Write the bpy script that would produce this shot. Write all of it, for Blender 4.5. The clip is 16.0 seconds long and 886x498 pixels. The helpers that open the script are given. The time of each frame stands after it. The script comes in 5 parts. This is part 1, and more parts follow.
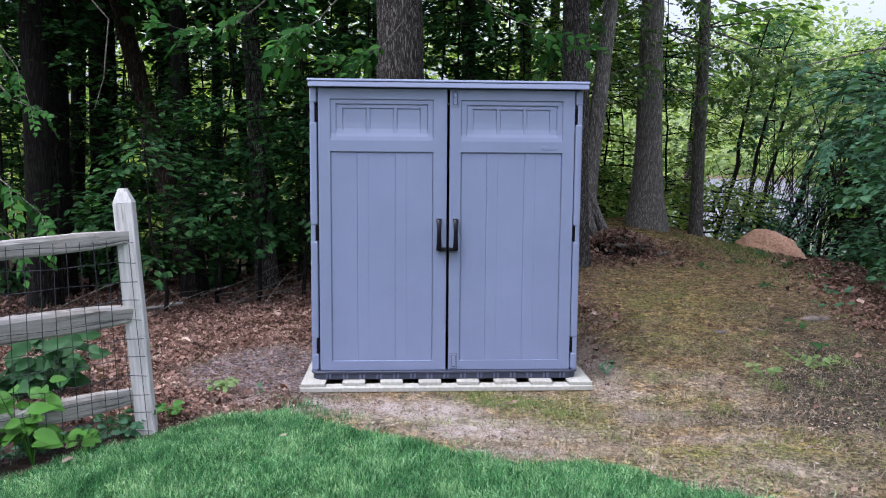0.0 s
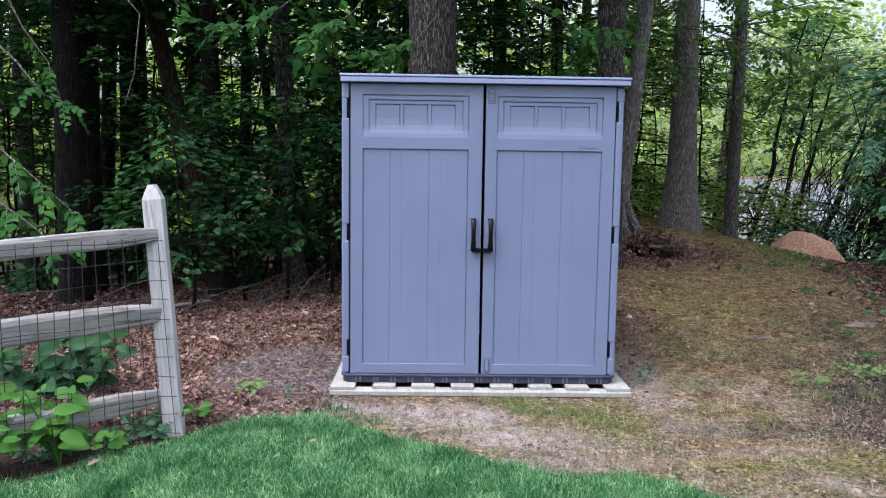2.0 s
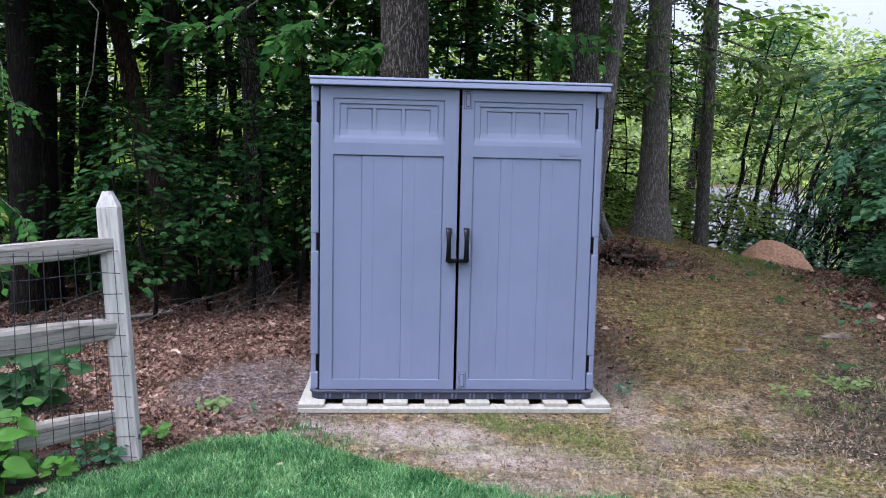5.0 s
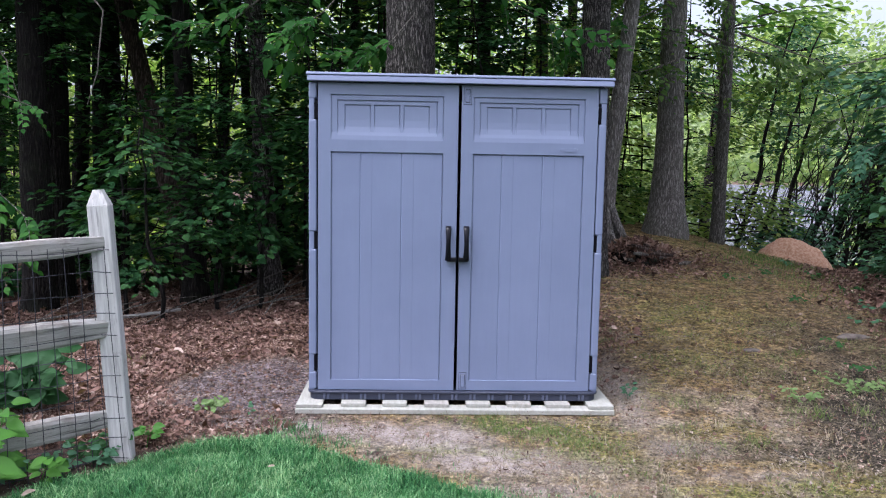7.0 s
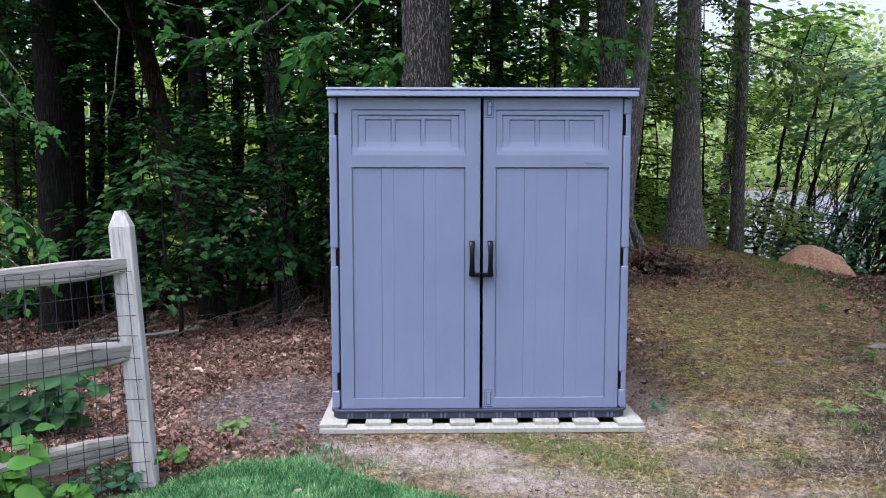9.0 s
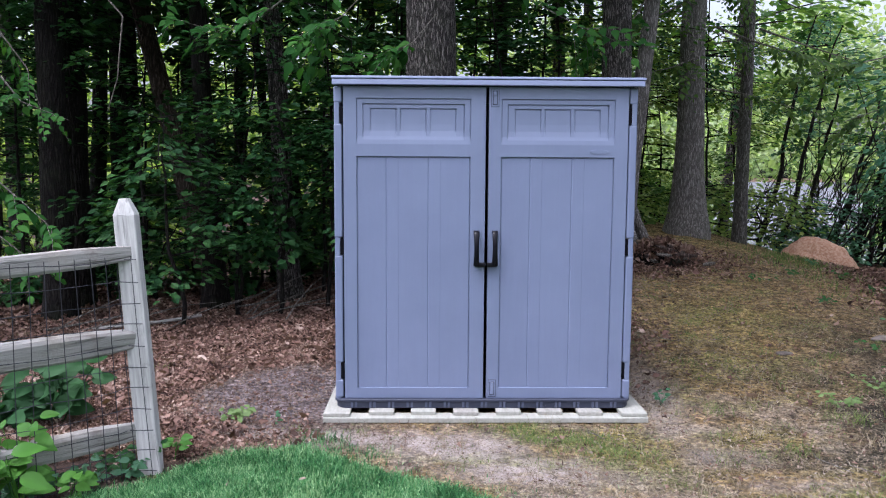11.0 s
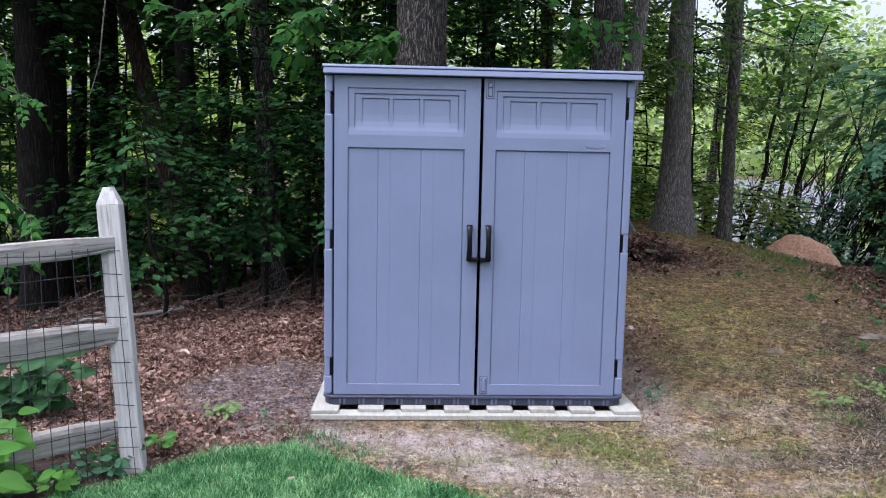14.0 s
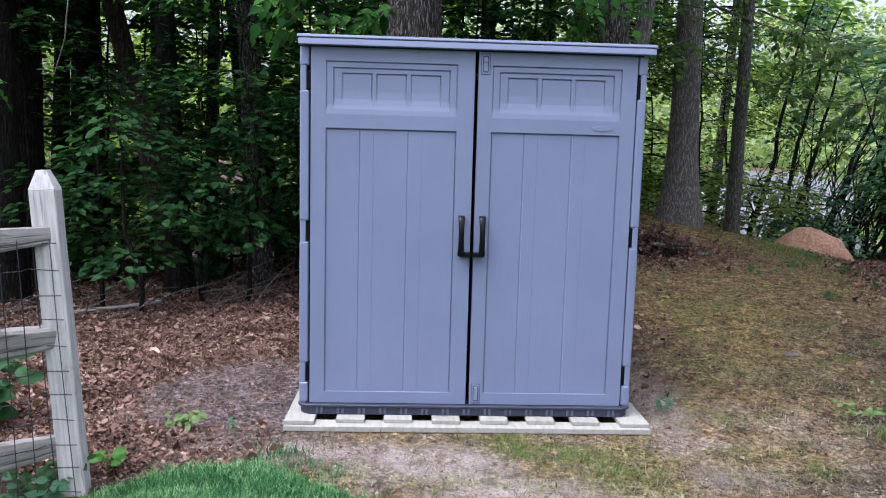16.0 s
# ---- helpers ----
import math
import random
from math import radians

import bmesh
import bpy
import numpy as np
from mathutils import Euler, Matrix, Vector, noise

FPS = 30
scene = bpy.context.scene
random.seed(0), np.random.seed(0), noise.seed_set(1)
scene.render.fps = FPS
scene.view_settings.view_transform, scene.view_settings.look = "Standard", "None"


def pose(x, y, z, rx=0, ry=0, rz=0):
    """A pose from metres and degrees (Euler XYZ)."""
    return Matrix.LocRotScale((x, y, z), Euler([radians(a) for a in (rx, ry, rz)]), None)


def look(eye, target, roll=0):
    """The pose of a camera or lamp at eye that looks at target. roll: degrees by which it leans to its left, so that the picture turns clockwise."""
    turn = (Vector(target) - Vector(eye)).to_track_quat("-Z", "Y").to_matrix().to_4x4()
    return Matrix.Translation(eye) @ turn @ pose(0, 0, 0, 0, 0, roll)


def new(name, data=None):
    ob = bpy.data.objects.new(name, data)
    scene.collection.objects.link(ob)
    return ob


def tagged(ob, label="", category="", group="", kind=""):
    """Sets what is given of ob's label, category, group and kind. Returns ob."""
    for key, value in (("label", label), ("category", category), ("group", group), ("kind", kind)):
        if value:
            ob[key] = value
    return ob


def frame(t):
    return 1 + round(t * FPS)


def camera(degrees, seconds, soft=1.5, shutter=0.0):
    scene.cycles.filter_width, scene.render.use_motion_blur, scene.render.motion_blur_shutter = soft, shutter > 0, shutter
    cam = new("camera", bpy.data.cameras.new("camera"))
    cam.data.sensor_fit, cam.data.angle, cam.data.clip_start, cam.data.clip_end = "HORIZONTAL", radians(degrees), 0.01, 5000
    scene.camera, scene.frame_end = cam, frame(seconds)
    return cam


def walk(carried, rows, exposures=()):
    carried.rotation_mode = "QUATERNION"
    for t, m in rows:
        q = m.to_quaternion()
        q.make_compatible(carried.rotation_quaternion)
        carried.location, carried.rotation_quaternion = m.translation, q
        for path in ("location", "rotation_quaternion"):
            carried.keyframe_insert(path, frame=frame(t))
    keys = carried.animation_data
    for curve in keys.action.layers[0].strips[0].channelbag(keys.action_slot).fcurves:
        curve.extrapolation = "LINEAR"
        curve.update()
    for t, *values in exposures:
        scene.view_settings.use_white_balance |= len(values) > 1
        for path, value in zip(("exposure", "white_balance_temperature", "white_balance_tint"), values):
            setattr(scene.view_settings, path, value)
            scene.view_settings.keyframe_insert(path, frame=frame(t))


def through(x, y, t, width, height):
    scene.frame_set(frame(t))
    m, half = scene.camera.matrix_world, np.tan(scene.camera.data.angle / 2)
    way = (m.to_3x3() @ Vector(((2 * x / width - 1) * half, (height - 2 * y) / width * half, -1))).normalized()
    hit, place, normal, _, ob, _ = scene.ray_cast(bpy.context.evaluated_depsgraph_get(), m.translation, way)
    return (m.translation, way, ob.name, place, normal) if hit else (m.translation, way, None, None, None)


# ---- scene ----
cam = camera(61.2, 16.0, 1.1)
PATH = [
    (0, (-0.153, 0.266, 1.409), (-0.048, 2.252, 1.204), 0.4),
    (0.5, (-0.126, 0.265, 1.403), (-0.049, 2.253, 1.196), 0.5),
    (1, (-0.133, 0.299, 1.397), (-0.084, 2.287, 1.188), 0.6),
    (1.5, (-0.173, 0.357, 1.402), (-0.135, 2.346, 1.19), 0.6),
    (2, (-0.208, 0.409, 1.407), (-0.168, 2.398, 1.197), 0.8),
    (2.5, (-0.229, 0.452, 1.41), (-0.186, 2.441, 1.209), 1.0),
    (3, (-0.251, 0.492, 1.411), (-0.194, 2.481, 1.218), 1.2),
    (3.5, (-0.266, 0.525, 1.409), (-0.143, 2.513, 1.225), 1.3),
    (6, (-0.187, 0.632, 1.416), (-0.068, 2.619, 1.221), 1.0),
    (6.5, (-0.148, 0.649, 1.418), (-0.049, 2.637, 1.224), 1.0),
    (7, (-0.115, 0.666, 1.411), (-0.043, 2.655, 1.213), 1.0),
    (7.5, (-0.136, 0.695, 1.417), (-0.087, 2.685, 1.231), 0.9),
    (8, (-0.16, 0.721, 1.418), (-0.125, 2.713, 1.246), 0.7),
    (8.5, (-0.168, 0.734, 1.42), (-0.133, 2.728, 1.258), 0.4),
    (9, (-0.183, 0.74, 1.427), (-0.142, 2.732, 1.259), -0.0),
    (11.5, (-0.204, 0.753, 1.429), (-0.164, 2.743, 1.228), 0.5),
    (12, (-0.21, 0.757, 1.428), (-0.165, 2.747, 1.225), 0.7),
    (12.5, (-0.221, 0.769, 1.426), (-0.168, 2.758, 1.224), 1.0),
    (13, (-0.234, 0.786, 1.425), (-0.162, 2.774, 1.221), 1.2),
    (13.5, (-0.246, 0.804, 1.422), (-0.168, 2.791, 1.212), 1.3),
    (14, (-0.263, 0.839, 1.421), (-0.175, 2.825, 1.209), 1.1),
    (14.5, (-0.261, 0.901, 1.413), (-0.156, 2.886, 1.191), 0.9),
    (15, (-0.198, 1.027, 1.407), (-0.081, 3.01, 1.178), 0.7),
    (15.5, (-0.141, 1.152, 1.405), (-0.036, 3.135, 1.169), 1.0),
    (16, (-0.183, 1.274, 1.398), (-0.096, 3.258, 1.157), 1.5),
]
walk(cam, [(t, look(eye, target, roll)) for t, eye, target, roll in PATH], [(0, 0.72, 5700, 17.5), (16, 0.72, 5700, 17.5)])

# ---- light ----
world = bpy.data.worlds.new("sky")
scene.world = world
world.use_nodes = True
wn = world.node_tree.nodes
sky = wn.new("ShaderNodeTexSky")
sky.sky_type, sky.sun_disc = "NISHITA", False
sky.sun_elevation, sky.sun_rotation = radians(65), radians(239)
sky.air_density, sky.dust_density, sky.ozone_density = 1.0, 8.0, 1.0
haze = wn.new("ShaderNodeHueSaturation")
haze.inputs["Saturation"].default_value, haze.inputs["Value"].default_value = 0.30, 1.7
world.node_tree.links.new(sky.outputs[0], haze.inputs["Color"])
world.node_tree.links.new(haze.outputs[0], wn["Background"].inputs[0])
wn["Background"].inputs[1].default_value = 0.15
sun = new("sun", bpy.data.lights.new("sun", "SUN"))
sun.data.energy, sun.data.angle, sun.data.color = 0.5, radians(70), (1.0, 0.98, 0.95)
sun.matrix_world = look((3.62, -2.17, 9.06), (0, 0, 0))


# ---- materials ----
class Nodes:
    """A small node writer for one material."""

    def __init__(self, name):
        self.m = bpy.data.materials.new(name)
        self.m.use_nodes = True
        self.t = self.m.node_tree
        self.p = self.t.nodes["Principled BSDF"]

    def n(self, kind, inputs=(), **attrs):
        node = self.t.nodes.new("ShaderNode" + kind)
        if kind == "TexNoise" and "dims" in attrs:
            node.noise_dimensions = attrs["dims"]
        if "blend" in attrs:
            node.data_type, node.blend_type = "RGBA", attrs["blend"]
        if "op" in attrs:
            node.operation = attrs["op"]
        for key, value in dict(inputs).items():
            if isinstance(value, bpy.types.NodeSocket):
                self.t.links.new(value, node.inputs[key])
            else:
                node.inputs[key].default_value = value
        return node

    def noise(self, scale, detail=4.0, rough=0.55, vec=None, stretch=None):
        vec = vec or self.n("NewGeometry").outputs["Position"]
        if stretch:
            vec = self.n("VectorMath", {0: vec, 1: stretch}, op="MULTIPLY").outputs[0]
        return self.n("TexNoise", {"Vector": vec, "Scale": scale, "Detail": detail, "Roughness": rough}).outputs["Fac"]

    def ramp(self, fac, stops):
        node = self.n("ValToRGB", {"Fac": fac})
        els = node.color_ramp.elements
        while len(els) < len(stops):
            els.new(0.5)
        for e, (pos, col) in zip(els, stops):
            e.position, e.color = pos, (*col, 1) if len(col) == 3 else col
        return node.outputs[0]

    def mix(self, fac, a, b, blend="MIX"):
        node = self.t.nodes.new("ShaderNodeMix")
        node.data_type, node.blend_type = "RGBA", blend
        for sock, value in ((node.inputs[0], fac), (node.inputs[6], a), (node.inputs[7], b)):
            if isinstance(value, bpy.types.NodeSocket):
                self.t.links.new(value, sock)
            else:
                sock.default_value = (*value, 1) if isinstance(value, tuple) and len(value) == 3 else value
        return node.outputs[2]

    def bump(self, height, strength=0.3, distance=0.01):
        out = self.n("Bump", {"Height": height, "Strength": strength, "Distance": distance}).outputs[0]
        self.t.links.new(out, self.p.inputs["Normal"])

    def colour(self, value):
        if isinstance(value, bpy.types.NodeSocket):
            self.t.links.new(value, self.p.inputs["Base Color"])
        else:
            self.p.inputs["Base Color"].default_value = (*value, 1)

    def done(self, rough=0.8, metal=0.0, spec=0.5):
        if isinstance(rough, bpy.types.NodeSocket):
            self.t.links.new(rough, self.p.inputs["Roughness"])
        else:
            self.p.inputs["Roughness"].default_value = rough
        self.p.inputs["Metallic"].default_value = metal
        self.p.inputs["Specular IOR Level"].default_value = spec
        return self.m


def grey(v):
    return (v, v, v)


def plastic(name, a, b, rough, spec=0.4, relief_depth=0.06):
    k = Nodes(name)
    col = k.mix(k.ramp(k.noise(3.0, 5), [(0.35, grey(0)), (0.7, grey(1))]), a, b)
    streak = k.ramp(k.noise(16, 6, 0.65, stretch=(3.0, 3.0, 0.25)), [(0.3, grey(0.975)), (0.7, grey(1.02))])
    dust = k.ramp(k.noise(1.4, 6, 0.7), [(0.5, grey(1.0)), (0.8, grey(1.06))])
    k.colour(k.mix(1.0, k.mix(1.0, col, streak, "MULTIPLY"), dust, "MULTIPLY"))
    grain = k.noise(60, 6, 0.7, stretch=(6.0, 6.0, 0.5))
    k.bump(grain, relief_depth, 0.003)
    return k.done(k.ramp(k.noise(9.0), [(0.3, grey(rough - 0.06)), (0.7, grey(rough + 0.08))]), 0, spec)


def leaf_material(name, stops, through=0.45, rough=0.5, patch=1.2, single=False, spec=0.18):
    """Leaves: a tone for each leaf, another for each clump, and light that comes through. single: each leaf is an object."""
    k = Nodes(name)
    each = k.n("ObjectInfo").outputs["Random"] if single else k.n("NewGeometry").outputs["Random Per Island"]
    clump = k.noise(patch, 3)
    fac = k.n("Math", {0: each, 1: 0.55}, op="MULTIPLY").outputs[0]
    fac = k.n("Math", {0: clump, 1: 0.62, 2: fac}, op="MULTIPLY_ADD").outputs[0]
    col = k.ramp(fac, stops)
    k.colour(col)
    k.done(rough, 0, spec)
    tr = k.n("BsdfTranslucent", {"Color": k.mix(1.0, col, (1.25, 1.35, 0.6), "MULTIPLY")})
    mixer = k.n("MixShader", {0: through, 1: k.p.outputs[0], 2: tr.outputs[0]})
    k.t.links.new(mixer.outputs[0], k.t.nodes["Material Output"].inputs[0])
    return k.m


def bark_material(name, dark, light, moss=0.25, scale=1.0):
    k = Nodes(name)
    vec = k.n("TexCoord").outputs["Object"]
    ridge = k.noise(42 * scale, 6, 0.6, vec, (1.0, 1.0, 0.24))
    fine = k.noise(60 * scale, 5, 0.7, vec, (1.0, 1.0, 0.3))
    warp = k.n("TexNoise", {"Vector": vec, "Scale": 9.0 * scale, "Detail": 3.0})
    bent = k.n("VectorMath", {0: vec, 1: k.n("VectorMath", {0: warp.outputs["Color"], 1: (0.045, 0.045, 0.10)}, op="MULTIPLY").outputs[0]}, op="ADD").outputs[0]
    cell = k.n("TexVoronoi", {"Vector": k.n("VectorMath", {0: bent, 1: (1.0, 1.0, 0.09)}, op="MULTIPLY").outputs[0], "Scale": 40.0 * scale})
    cell.feature = "DISTANCE_TO_EDGE"
    plate = k.ramp(cell.outputs["Distance"], [(0.0, grey(0)), (0.32, grey(1))])
    ridge = k.n("Math", {0: plate, 1: 0.4, 2: k.n("Math", {0: ridge, 1: 0.75}, op="MULTIPLY").outputs[0]}, op="MULTIPLY_ADD").outputs[0]
    col = k.mix(k.ramp(ridge, [(0.48, grey(0)), (0.84, grey(1))]), dark, light)
    col = k.mix(0.6, col, k.mix(k.ramp(fine, [(0.35, grey(0)), (0.65, grey(1))]), grey(0.45), grey(1.3)), "MULTIPLY")
    green = k.ramp(k.noise(2.2, 5, 0.6, vec), [(0.5, grey(0)), (0.75, grey(moss))])
    k.colour(k.mix(green, col, (0.055, 0.075, 0.035)))
    both = k.n("Math", {0: ridge, 1: k.n("Math", {0: fine, 1: 0.25}, op="MULTIPLY").outputs[0]}, op="ADD").outputs[0]
    k.bump(both, 1.0, 0.045)
    return k.done(0.92, 0, 0.2)


SHED = plastic("shed_plastic", (0.139, 0.166, 0.258), (0.154, 0.183, 0.282), 0.42, 0.65)
SHED_FIELD = plastic("grained_shed_plastic", (0.139, 0.166, 0.258), (0.154, 0.183, 0.282), 0.66, 0.4, 0.25)
SHED_BASE = plastic("dark_base_plastic", (0.022, 0.026, 0.045), (0.03, 0.035, 0.058), 0.5)
RIB = plastic("base_rib_plastic", (0.06, 0.07, 0.11), (0.075, 0.085, 0.13), 0.5)
BLACK = plastic("black_plastic", (0.004, 0.004, 0.006), (0.008, 0.008, 0.012), 0.25, 0.16)
HINGE = plastic("hinge_plastic", (0.003, 0.003, 0.005), (0.006, 0.006, 0.009), 0.5, 0.06)

k = Nodes("weathered_wood")
vec = k.n("TexCoord").outputs["Object"]
g1 = k.noise(9, 8, 0.65, vec, (7.0, 7.0, 0.5))
g2 = k.noise(2.0, 4, 0.6, vec)
col = k.ramp(g1, [(0.3, (0.33, 0.32, 0.31)), (0.5, (0.44, 0.43, 0.42)), (0.7, (0.56, 0.55, 0.54))])
col = k.mix(k.ramp(g2, [(0.52, grey(0)), (0.8, grey(0.3))]), col, (0.22, 0.23, 0.16))
crack = k.ramp(k.noise(16, 3, 0.5, vec, (5.0, 5.0, 0.22)), [(0.29, grey(0.6)), (0.36, grey(1.0))])
col = k.mix(1.0, col, crack, "MULTIPLY")
spot = k.ramp(k.noise(11, 5, 0.65, vec), [(0.58, grey(0)), (0.72, grey(0.55))])
col = k.mix(spot, col, (0.13, 0.12, 0.115))
k.colour(col)
k.bump(k.mix(0.5, g1, crack), 0.8, 0.012)
WOOD_POST = k.done(0.88, 0, 0.25)

k = Nodes("weathered_rail")
vec = k.n("TexCoord").outputs["Object"]
g1 = k.noise(7, 8, 0.7, vec, (0.6, 9.0, 9.0))
col = k.ramp(g1, [(0.28, (0.17, 0.162, 0.15)), (0.5, (0.27, 0.26, 0.245)), (0.75, (0.37, 0.357, 0.338))])
col = k.mix(k.ramp(k.noise(5, 5, 0.6, vec), [(0.5, grey(0)), (0.72, grey(0.5))]), col, (0.33, 0.29, 0.25))
crack = k.ramp(k.noise(14, 3, 0.5, vec, (0.2, 5.0, 5.0)), [(0.32, grey(0.45)), (0.42, grey(1.0))])
col = k.mix(1.0, col, crack, "MULTIPLY")
spot = k.ramp(k.noise(9, 6, 0.7, vec), [(0.52, grey(0)), (0.68, grey(0.7))])
col = k.mix(spot, col, (0.15, 0.125, 0.11))
k.colour(col)
k.bump(k.mix(0.5, g1, crack), 0.9, 0.015)
WOOD_RAIL = k.done(0.9, 0, 0.2)

k = Nodes("pale_pallet_wood")
vec = k.n("NewGeometry").outputs["Position"]
g1 = k.noise(8, 7, 0.6, vec, (6.0, 1.2, 6.0))
rnd = k.n("ObjectInfo").outputs["Random"]
col = k.ramp(g1, [(0.3, (0.20, 0.19, 0.168)), (0.55, (0.285, 0.272, 0.245)), (0.8, (0.35, 0.338, 0.308))])
col = k.mix(k.n("Math", {0: rnd, 1: 0.35}, op="MULTIPLY").outputs[0], col, (0.36, 0.38, 0.33))
col = k.mix(k.ramp(k.noise(30, 4), [(0.62, grey(0)), (0.75, grey(0.5))]), col, (0.22, 0.19, 0.14))
k.colour(col)
k.bump(g1, 0.3, 0.004)
PALLET = k.done(0.85, 0, 0.2)

k = Nodes("galvanised_wire")
k.colour(k.mix(k.noise(40), (0.012, 0.013, 0.018), (0.035, 0.035, 0.045)))
WIRE = k.done(0.6, 0.2)

BARK = bark_material("grey_bark", (0.03, 0.026, 0.025), (0.25, 0.225, 0.21), 0.25, 1.6)
BARK_PALE = bark_material("pale_grey_bark", (0.15, 0.136, 0.126), (0.43, 0.40, 0.375), 0.3, 1.3)
BARK_GREY = bark_material("slim_grey_bark", (0.08, 0.074, 0.066), (0.29, 0.275, 0.25), 0.35, 1.5)
# Near-black tones: the wood's shade is put into this bark colour.
BARK_SHADED = bark_material("shaded_bark", (0.009, 0.0072, 0.0068), (0.03, 0.025, 0.022))
BARK_BROWN = bark_material("brown_bark", (0.06, 0.042, 0.036), (0.20, 0.15, 0.13), 0.1)
TWIG = bark_material("pale_twig", (0.13, 0.115, 0.10), (0.30, 0.28, 0.25), 0.05)
STEM = bark_material("black_stem", (0.012, 0.01, 0.009), (0.04, 0.033, 0.028), 0.05)

# Dark copy of the leaf: the wood's shade is put into its tones.
LEAF_SHADED = leaf_material("dark_shaded_leaf", [(0.2, (0.01, 0.036, 0.014)), (0.5, (0.021, 0.069, 0.023)), (0.8, (0.045, 0.112, 0.034))], 0.35, spec=0.1)
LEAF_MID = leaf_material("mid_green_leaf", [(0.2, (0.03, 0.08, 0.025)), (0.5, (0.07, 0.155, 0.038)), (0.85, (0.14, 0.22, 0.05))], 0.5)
# Sunlight is put into this leaf colour, brighter than the leaf itself.
LEAF_FAR = leaf_material("sun_brightened_leaf", [(0.2, (0.06, 0.12, 0.032)), (0.5, (0.16, 0.25, 0.065)), (0.85, (0.32, 0.38, 0.13))], 0.6, patch=0.5)
# Paler still: distance haze and backlight are put into the leaf colour.
LEAF_HAZY = leaf_material("haze_paled_leaf", [(0.2, (0.10, 0.155, 0.07)), (0.5, (0.22, 0.295, 0.145)), (0.85, (0.40, 0.46, 0.28))], 0.6, patch=0.5)
LEAF_BLUE = leaf_material("bluish_green_leaf", [(0.2, (0.025, 0.075, 0.04)), (0.5, (0.05, 0.13, 0.075)), (0.85, (0.09, 0.19, 0.10))], 0.35)
LEAF_BOUGH = leaf_material("bough_leaf", [(0.2, (0.009, 0.04, 0.01)), (0.5, (0.024, 0.085, 0.018)), (0.85, (0.045, 0.125, 0.024))], 0.35, 0.6, 3.0, True, 0.05)
LEAF_PATH = leaf_material("bluish_bough_leaf", [(0.2, (0.02, 0.065, 0.038)), (0.5, (0.042, 0.115, 0.066)), (0.85, (0.08, 0.17, 0.10))], 0.35, 0.55, 3.0, True, 0.1)
LEAF_EDGE = leaf_material("edge_bough_leaf", [(0.2, (0.028, 0.06, 0.022)), (0.5, (0.065, 0.125, 0.038)), (0.85, (0.13, 0.20, 0.055))], 0.5, 0.55, 3.0, True, 0.1)
LEAF_BRIGHT = leaf_material("bright_green_leaf", [(0.2, (0.022, 0.085, 0.015)), (0.5, (0.05, 0.155, 0.024)), (0.85, (0.10, 0.235, 0.036))], 0.3)
LEAF_WEED = leaf_material("dull_green_leaf", [(0.2, (0.04, 0.08, 0.027)), (0.5, (0.09, 0.15, 0.05)), (0.85, (0.16, 0.23, 0.085))], 0.3)
LEAF_DEEP = leaf_material("deep_green_leaf", [(0.2, (0.007, 0.032, 0.012)), (0.5, (0.015, 0.056, 0.019)), (0.85, (0.03, 0.088, 0.026))], 0.25, 0.6)
DEAD = leaf_material("dead_leaf", [(0.22, (0.022, 0.013, 0.011)), (0.42, (0.085, 0.047, 0.037)), (0.6, (0.17, 0.098, 0.078)), (0.78, (0.235, 0.15, 0.12)), (0.95, (0.42, 0.325, 0.275))], 0.12, 0.75, 3.0)
BITS = leaf_material("ground_bits", [(0.2, (0.07, 0.05, 0.04)), (0.5, (0.20, 0.155, 0.12)), (0.8, (0.26, 0.21, 0.17)), (0.95, (0.34, 0.29, 0.24))], 0.05, 0.85, 3.0)
GRASS = leaf_material("lawn_grass", [(0.2, (0.006, 0.034, 0.012)), (0.45, (0.026, 0.11, 0.037)), (0.68, (0.09, 0.25, 0.09)), (0.92, (0.36, 0.52, 0.28))], 0.2, 0.45, 5.0)
STRAW = leaf_material("dry_straw", [(0.2, (0.035, 0.027, 0.015)), (0.45, (0.12, 0.094, 0.05)), (0.7, (0.25, 0.20, 0.13)), (0.95, (0.48, 0.42, 0.33))], 0.1, 0.8, 4.0)
DRY_GRASS = leaf_material("dry_grass", [(0.2, (0.035, 0.072, 0.018)), (0.5, (0.10, 0.15, 0.04)), (0.85, (0.23, 0.255, 0.11))], 0.25, 0.7, 2.0)

k = Nodes("field_stone")
k.colour(k.ramp(k.noise(18, 6), [(0.3, (0.055, 0.045, 0.04)), (0.7, (0.16, 0.135, 0.12))]))
k.bump(k.noise(60, 5), 0.5, 0.01)
STONE = k.done(0.9, 0, 0.2)

k = Nodes("pale_stone")
k.colour(k.ramp(k.noise(40, 6), [(0.3, (0.17, 0.145, 0.135)), (0.7, (0.30, 0.265, 0.25))]))
k.bump(k.noise(90, 5), 0.4, 0.004)
PALE_STONE = k.done(0.9, 0, 0.2)

k = Nodes("soil_mound")
big = k.noise(5, 6)
k.colour(k.mix(k.ramp(k.noise(30, 6), [(0.4, grey(0)), (0.65, grey(1))]), k.mix(big, (0.27, 0.14, 0.085), (0.45, 0.255, 0.165)), (0.52, 0.335, 0.24)))
k.bump(k.noise(25, 8, 0.7), 0.8, 0.05)
SOIL = k.done(0.95, 0, 0.1)

k = Nodes("pond_water")
k.colour((0.30, 0.31, 0.34))
k.bump(k.noise(0.6, 5, stretch=(1.0, 0.3, 1.0)), 0.15, 0.2)
WATER = k.done(0.12)

